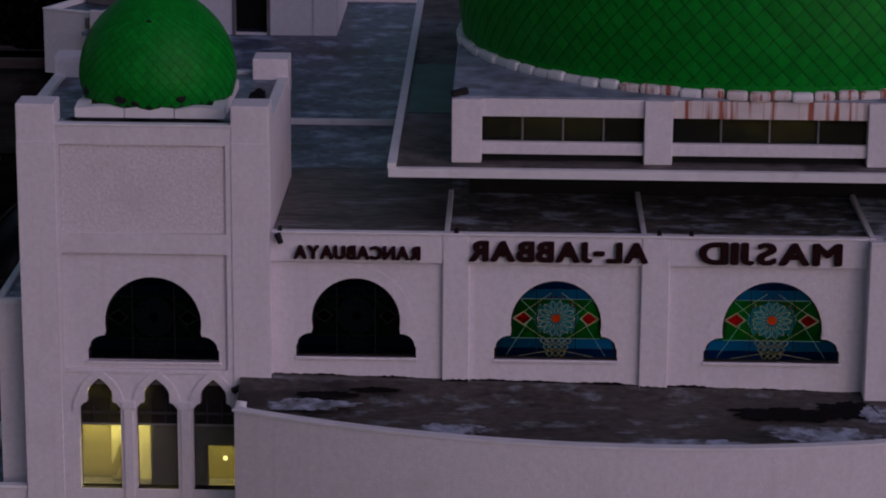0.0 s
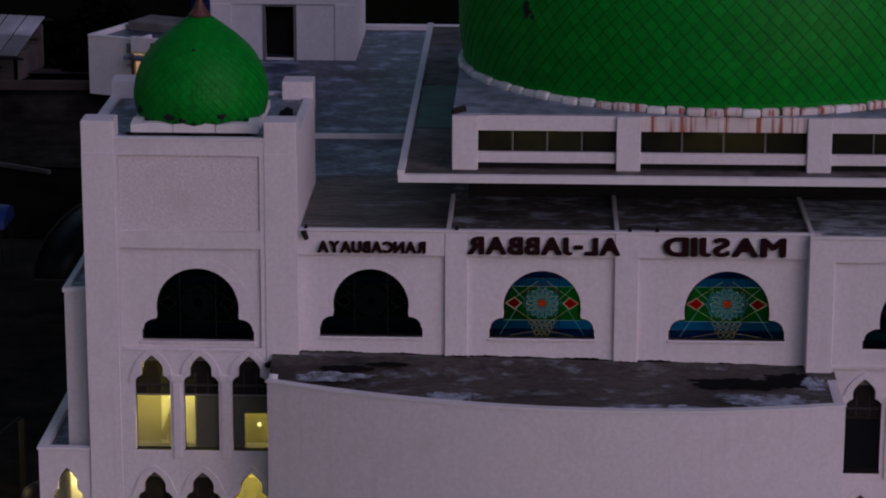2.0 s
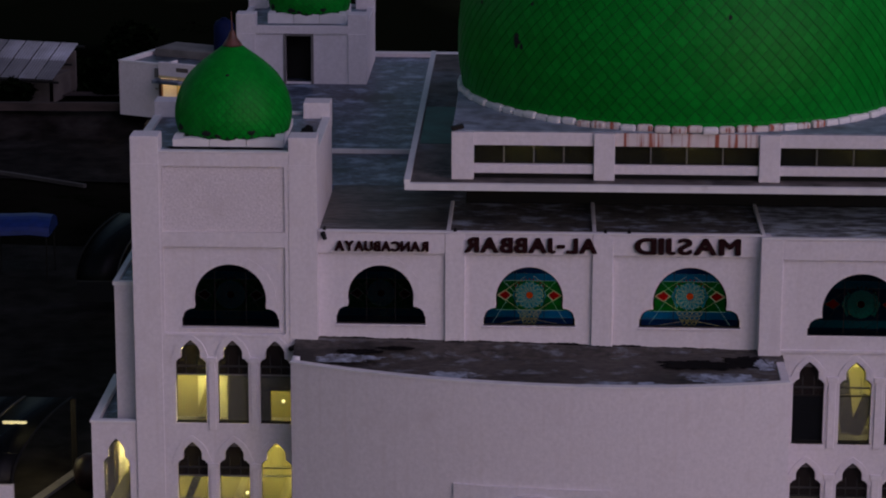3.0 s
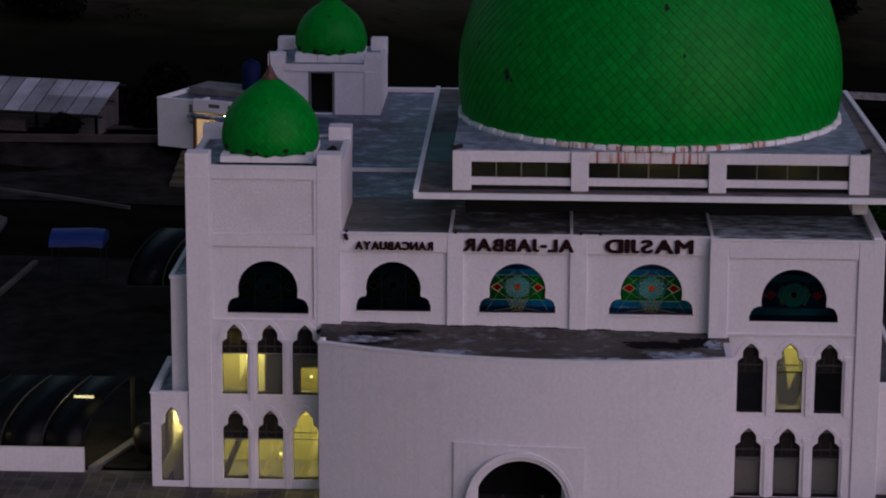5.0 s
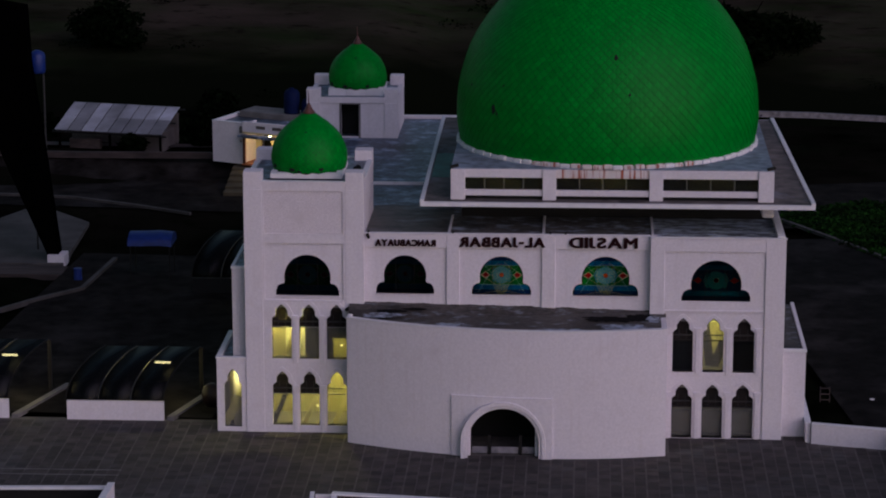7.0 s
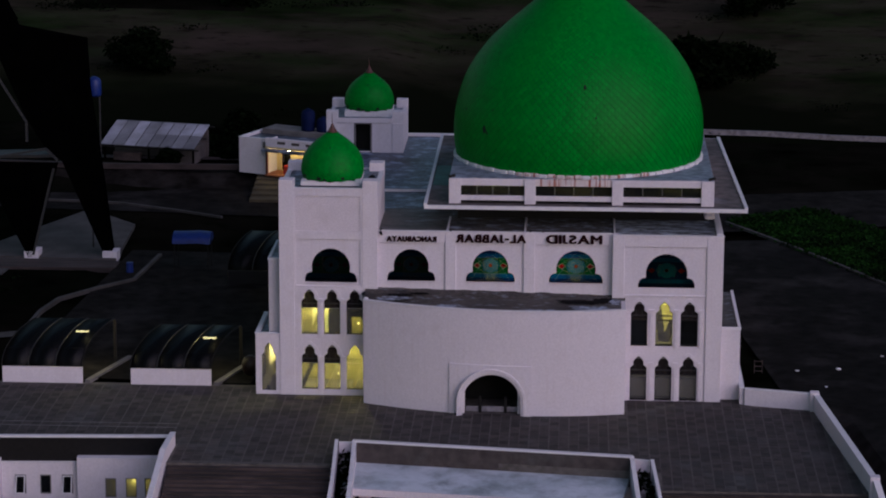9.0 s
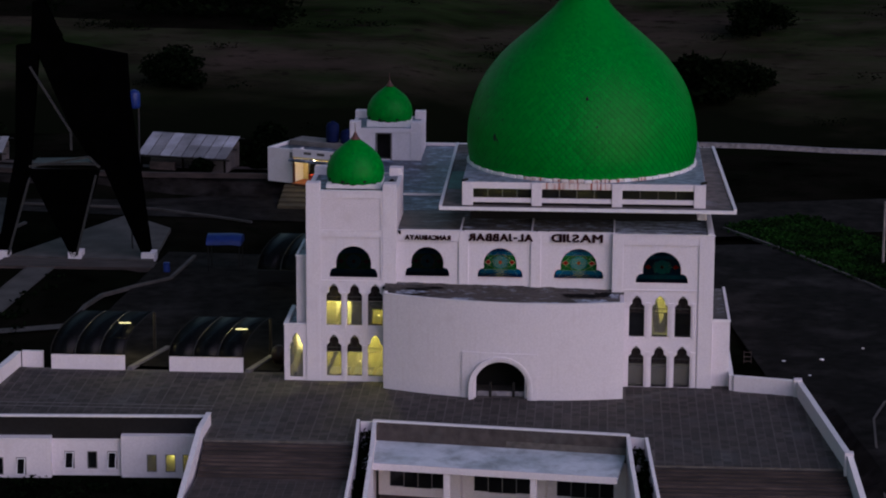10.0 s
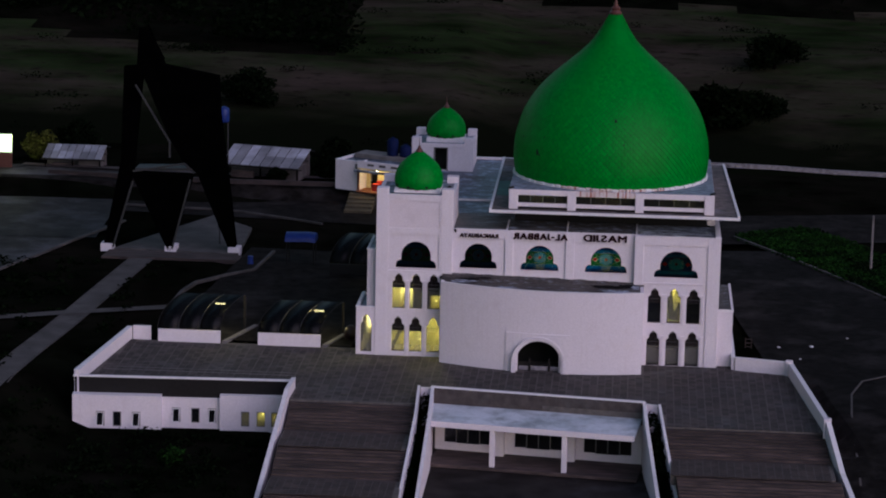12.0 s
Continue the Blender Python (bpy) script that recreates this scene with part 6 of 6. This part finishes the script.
lamp("porch_light", where @ Vector((5.35, 0.5, 2.2)), 40, (1.0, 0.78, 0.4), 0.12)
for x, y, z, w, h in ((4.95, 0.5, 0.15, 0.75, 0.75), (5.2, 1.0, 0.15, 0.6, 1.05)):
    crate = thing("red_crate", "bright red plastic crate on the porch", "crate", group="porch crates")
    box_part("crate_side", x - w / 2, x + w / 2, y - 0.25, y + 0.25, z, z + h, RED, crate, "", 0.05)
    box_part("crate_rim", x - w / 2 - 0.02, x + w / 2 + 0.02, y - 0.27, y + 0.27, z + h + 0.004, z + h + 0.06, RED, crate)
    set_down(crate, (0, 0), HOUSE, 1.0, -24)
for x, y, r, h in ((4.9, 4.4, 0.65, 1.6), (6.4, 4.7, 0.7, 0.9)):
    tank2 = thing("roof_tank", "dark blue plastic water tank on the house roof", "water tank", group="roof tanks")
    bm = bmesh.new()
    lathe(bm, [(r * 0.95, 3.6), (r, 3.75), (r, 3.6 + h), (r * 0.8, 3.9 + h), (r * 0.3, 4.05 + h)], x, y, 20)
    part("tank_body", bm, NAVY, tank2, "", True)
    bm = bmesh.new()
    lathe(bm, [(r * 0.3, 4.03 + h), (r * 0.32, 4.1 + h), (r * 0.1, 4.14 + h)], x, y, 16)
    part("tank_lid", bm, NAVY, tank2)
    set_down(tank2, (0, 0), HOUSE, 1.0, -24)
YELLOWED = material("yellowed_step_concrete", (0.06, 0.048, 0.026), 0.9, 0.3, 1.0)
for i in range(5):
    st_ = box_part("garden_step", -20.8, -17.8, 62.8 + i * 1.4, 64.2 + i * 1.4, -0.1, 0.25 + i * 0.2, YELLOWED)
    tagged(st_, "worn yellowish concrete garden step", "step", "garden steps")
board = thing("lit_signboard", "bright glowing pale green signboard by the car park", "signboard")
box_part("board_face", -64.6, -60.9, 76.0, 76.2, 3.1, 5.2, glow("lit_board", (0.75, 0.95, 0.6), 0.85), board)
box_part("board_base", -64.6, -60.9, 76.0, 76.3, 0.9, 3.1, BROWN, board)
lamp("board_light", (-60.4, 75.6, 5.2), 90, (1.0, 0.95, 0.55), 0.08)
rack = thing("metal_rack", "small dull brown metal rack beside the wall", "rack")
for z in (0.1, 0.8, 1.5):
    bm = bmesh.new()
    bar(bm, (21.55, 7.6, z * 0.5), (22.1, 7.6, z * 0.5), 0.05, 0.05)
    part("rail", bm, STEP, rack)
for x in (21.55, 22.1):
    bm = bmesh.new()
    bar(bm, (x, 7.6, -0.1), (x, 7.6, 0.85), 0.05, 0.05)
    part("upright", bm, STEP, rack)
pole = thing("utility_pole", "slim grey utility pole in the grass", "pole")
bm = bmesh.new()
tube(bm, (35.4, 42.0, -0.2), (35.4, 42.0, 5.6), 0.14, 0.1, 10)
part("shaft", bm, CONCRETE, pole)
bm = bmesh.new()
tube(bm, (35.4, 42.0, 5.6), (35.4, 42.0, 5.8), 0.13, 0.05, 10)
part("cap", bm, CONCRETE, pole)

for x, y, s_ in ((24.6, 7.6, 0.16), (27.5, 8.3, 0.2), (26.3, 3.6, 0.12), (31.0, 12.0, 0.12)):
    bm = bmesh.new()
    bmesh.ops.create_icosphere(bm, subdivisions=1, radius=s_)
    for v in bm.verts:
        v.co *= 1 + 0.6 * noise.noise(v.co * 7 + Vector((x, y, 0)))
        v.co.z *= 0.4
    scrap = part("paper_scrap", bm, TRIM)
    scrap.location = (x, y, land(x, y) + 0.2 + s_ * 0.2)
    tagged(scrap, "crumpled white paper scrap on the dark road", "litter", "road litter")
for y in (-8.6, -7.7):
    strip = box_part("paving_strip", -33.8, -17.2, y - 0.05, y + 0.05, -0.05, 0.012, CONCRETE, None, "", 0.0)
    tagged(strip, "thin pale strip across the terrace paving", "paving strip", kind="structure")

# ---------------------------------------------------------------- plants


def tree(x, y, h, r, label, seed, crown_mat=LEAF, count=1500):
    ob = thing("tree", label, "tree", (0, 0, 0))
    z = land(x, y)
    rg = random.Random(seed)
    bm = bmesh.new()
    tube(bm, (x, y, z - 0.1), (x + 0.2, y, z + h * 0.5), 0.05 * h, 0.025 * h, 8)
    for _ in range(5):
        a = rg.uniform(0, 6.28)
        tube(bm, (x + 0.1, y, z + h * rg.uniform(0.3, 0.5)), (x + math.cos(a) * r * 0.6, y + math.sin(a) * r * 0.6, z + h * rg.uniform(0.6, 0.85)), 0.015 * h, 0.006 * h, 6)
    part("trunk", bm, BARK, ob)
    spots = []
    for _ in range(26):
        a, q = rg.uniform(0, 6.28), rg.random() ** 0.5
        spots.append((x + math.cos(a) * r * 0.7 * q, y + math.sin(a) * r * 0.7 * q, z + h * (0.1 + 0.78 * rg.random() * (1 - 0.45 * q))))
    leaves("crown", spots, 0.3 if h < 7 else 0.55, (count if h < 5 else count * 2) // 20, crown_mat, (r * 0.4, r * 0.4, h * 0.17), seed, ob)
    return ob


for i, (x, y, h, r) in enumerate(((-26.0, 78.0, 2.5, 1.6), (-29.6, 73.2, 1.9, 1.2), (-23.6, 76.4, 2.7, 1.6), (-38.8, 117, 5.2, 4.0), (-24.5, 88.5, 3.4, 2.0), (-38.2, 81.0, 2.1, 1.5), (-56.0, 90.0, 4.2, 2.8), (22.4, 118, 7.0, 4.6), (27.5, 124, 4.5, 3.6), (30, 150, 6, 5))):
    tree(x, y, h, r, "dark leafy tree in the dusk" if h > 5 else "small dark rounded shrub tree by the path", 40 + i)
# Leaves far paler than LEAF: the board's light is put into their colour.
tree(-58.8, 82.0, 4.4, 2.4, "leafy tree with olive signboard light painted into its leaves", 61, material("sign_lit_leaves", (0.05, 0.055, 0.012), 0.8, 0.5, 0.8, per_island=0.5, bump=0.0, specular=0.05), 2200)
rng = random.Random(9)
spots = []
for _ in range(900):
    x, y = rng.uniform(-170, 90), rng.uniform(140, 280)
    if y > wood_edge(x) + 1.5:
        spots.append((x, y, land(x, y) + rng.uniform(1, 5)))
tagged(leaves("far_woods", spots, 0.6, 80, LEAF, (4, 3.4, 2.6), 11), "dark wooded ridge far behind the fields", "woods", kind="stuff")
spots = []
for k in range(16):
    y0 = 97 + k * 6.5
    for i in range(70):
        x = -110 + i * 2.9 + rng.uniform(-1.5, 1.5)
        y = y0 + 5 * noise.noise((x * 0.025, k * 3.3, 2)) + rng.uniform(-0.6, 0.6)
        if noise.noise((x * 0.07, y * 0.09, 8)) > 0.18 and rng.random() < 0.4:
            spots.append((x, y, land(x, y) + 0.3))
tagged(leaves("hedgerows", spots, 0.2, 46, LEAF, (2.2, 0.9, 0.6), 12), "dark hedges and rough growth between the fields", "hedges", kind="stuff")
spots = []
for i in range(900):
    u = rng.random()
    x0 = 21.8 + 18 * u
    y0 = 57 - 36 * u
    o = rng.uniform(0.8, 10.0)
    x, y = x0 + o * 0.85, y0 + o * 0.55
    spots.append((x, y, land(x, y) + 0.25))
tagged(leaves("grass_strip", spots, 0.2, 46, GRASS, (1.2, 1.2, 0.25), 13), "bright green rough grass along the road", "grass", kind="stuff")
spots = [(rng.uniform(-46, -17.5), rng.uniform(-40, -15.5), 0) for _ in range(300)]
spots = [(x, y, land(x, y) + 0.25) for x, y, _ in spots if x < -18.6 and not (-45.0 < x < -40.0)]
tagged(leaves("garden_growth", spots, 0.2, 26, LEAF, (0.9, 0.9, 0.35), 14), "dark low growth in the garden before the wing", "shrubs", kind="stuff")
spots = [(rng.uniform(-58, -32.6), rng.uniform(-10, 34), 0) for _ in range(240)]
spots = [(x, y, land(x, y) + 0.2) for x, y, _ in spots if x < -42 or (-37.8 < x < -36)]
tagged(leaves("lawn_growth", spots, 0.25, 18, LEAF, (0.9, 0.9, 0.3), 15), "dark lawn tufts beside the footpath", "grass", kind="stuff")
tree(-25.4, -24.0, 1.7, 1.1, "small palm-like shrub with pale fronds in the garden", 77, GRASS, 400)

# ---------------------------------------------------------------- pavers: the ones before the entrance are single pieces
SIZE = 0.62
verts, faces, single = [], [], 0
q = SIZE * 0.478
base = [(-q, -q, -0.06), (q, -q, -0.06), (q, q, -0.06), (-q, q, -0.06), (-q * 0.97, -q * 0.97, 0), (q * 0.97, -q * 0.97, 0), (q * 0.97, q * 0.97, 0), (-q * 0.97, q * 0.97, 0)]
fs = [(4, 5, 6, 7), (0, 1, 5, 4), (1, 2, 6, 5), (2, 3, 7, 6), (3, 0, 4, 7)]
pav_mesh = bpy.data.meshes.new("paver")
pav_mesh.from_pydata(base, [], fs)
pav_mesh.materials.append(PAVER)
rng = random.Random(21)
y = -19.9
row = 0
while y < 8.8:
    x, col = -35.0, 0
    while x < 27.1:
        if inside(x - q, y - q, PLAN) and inside(x + q, y + q, PLAN) and inside(x - q, y + q, PLAN) and inside(x + q, y - q, PLAN) and not (y > 0.5 and -11 < x < 18.4) and not (y > curve_y(x) + 0.4 and -5.3 < x < 12.3):
            dz = rng.uniform(-0.007, 0.007)
            if 12.9 < x < 23.9 and -17.0 < y < -6.5 and single < 300:
                ob = new("paver", pav_mesh)
                ob.parent = court
                ob.location = (x, y, dz)
                single += 1
            else:
                k = len(verts)
                verts += [(x + a, y + b, c + dz) for a, b, c in base]
                faces += [tuple(k + i for i in f) for f in fs]
        x += SIZE + (0.05 if col % 2 else 0.0)
        col += 1
    y += SIZE
    row += 1
me = bpy.data.meshes.new("paver_field")
me.from_pydata(verts, [], faces)
tagged(mesh_ob("paver_field", me, PAVERS, court), kind="stuff")
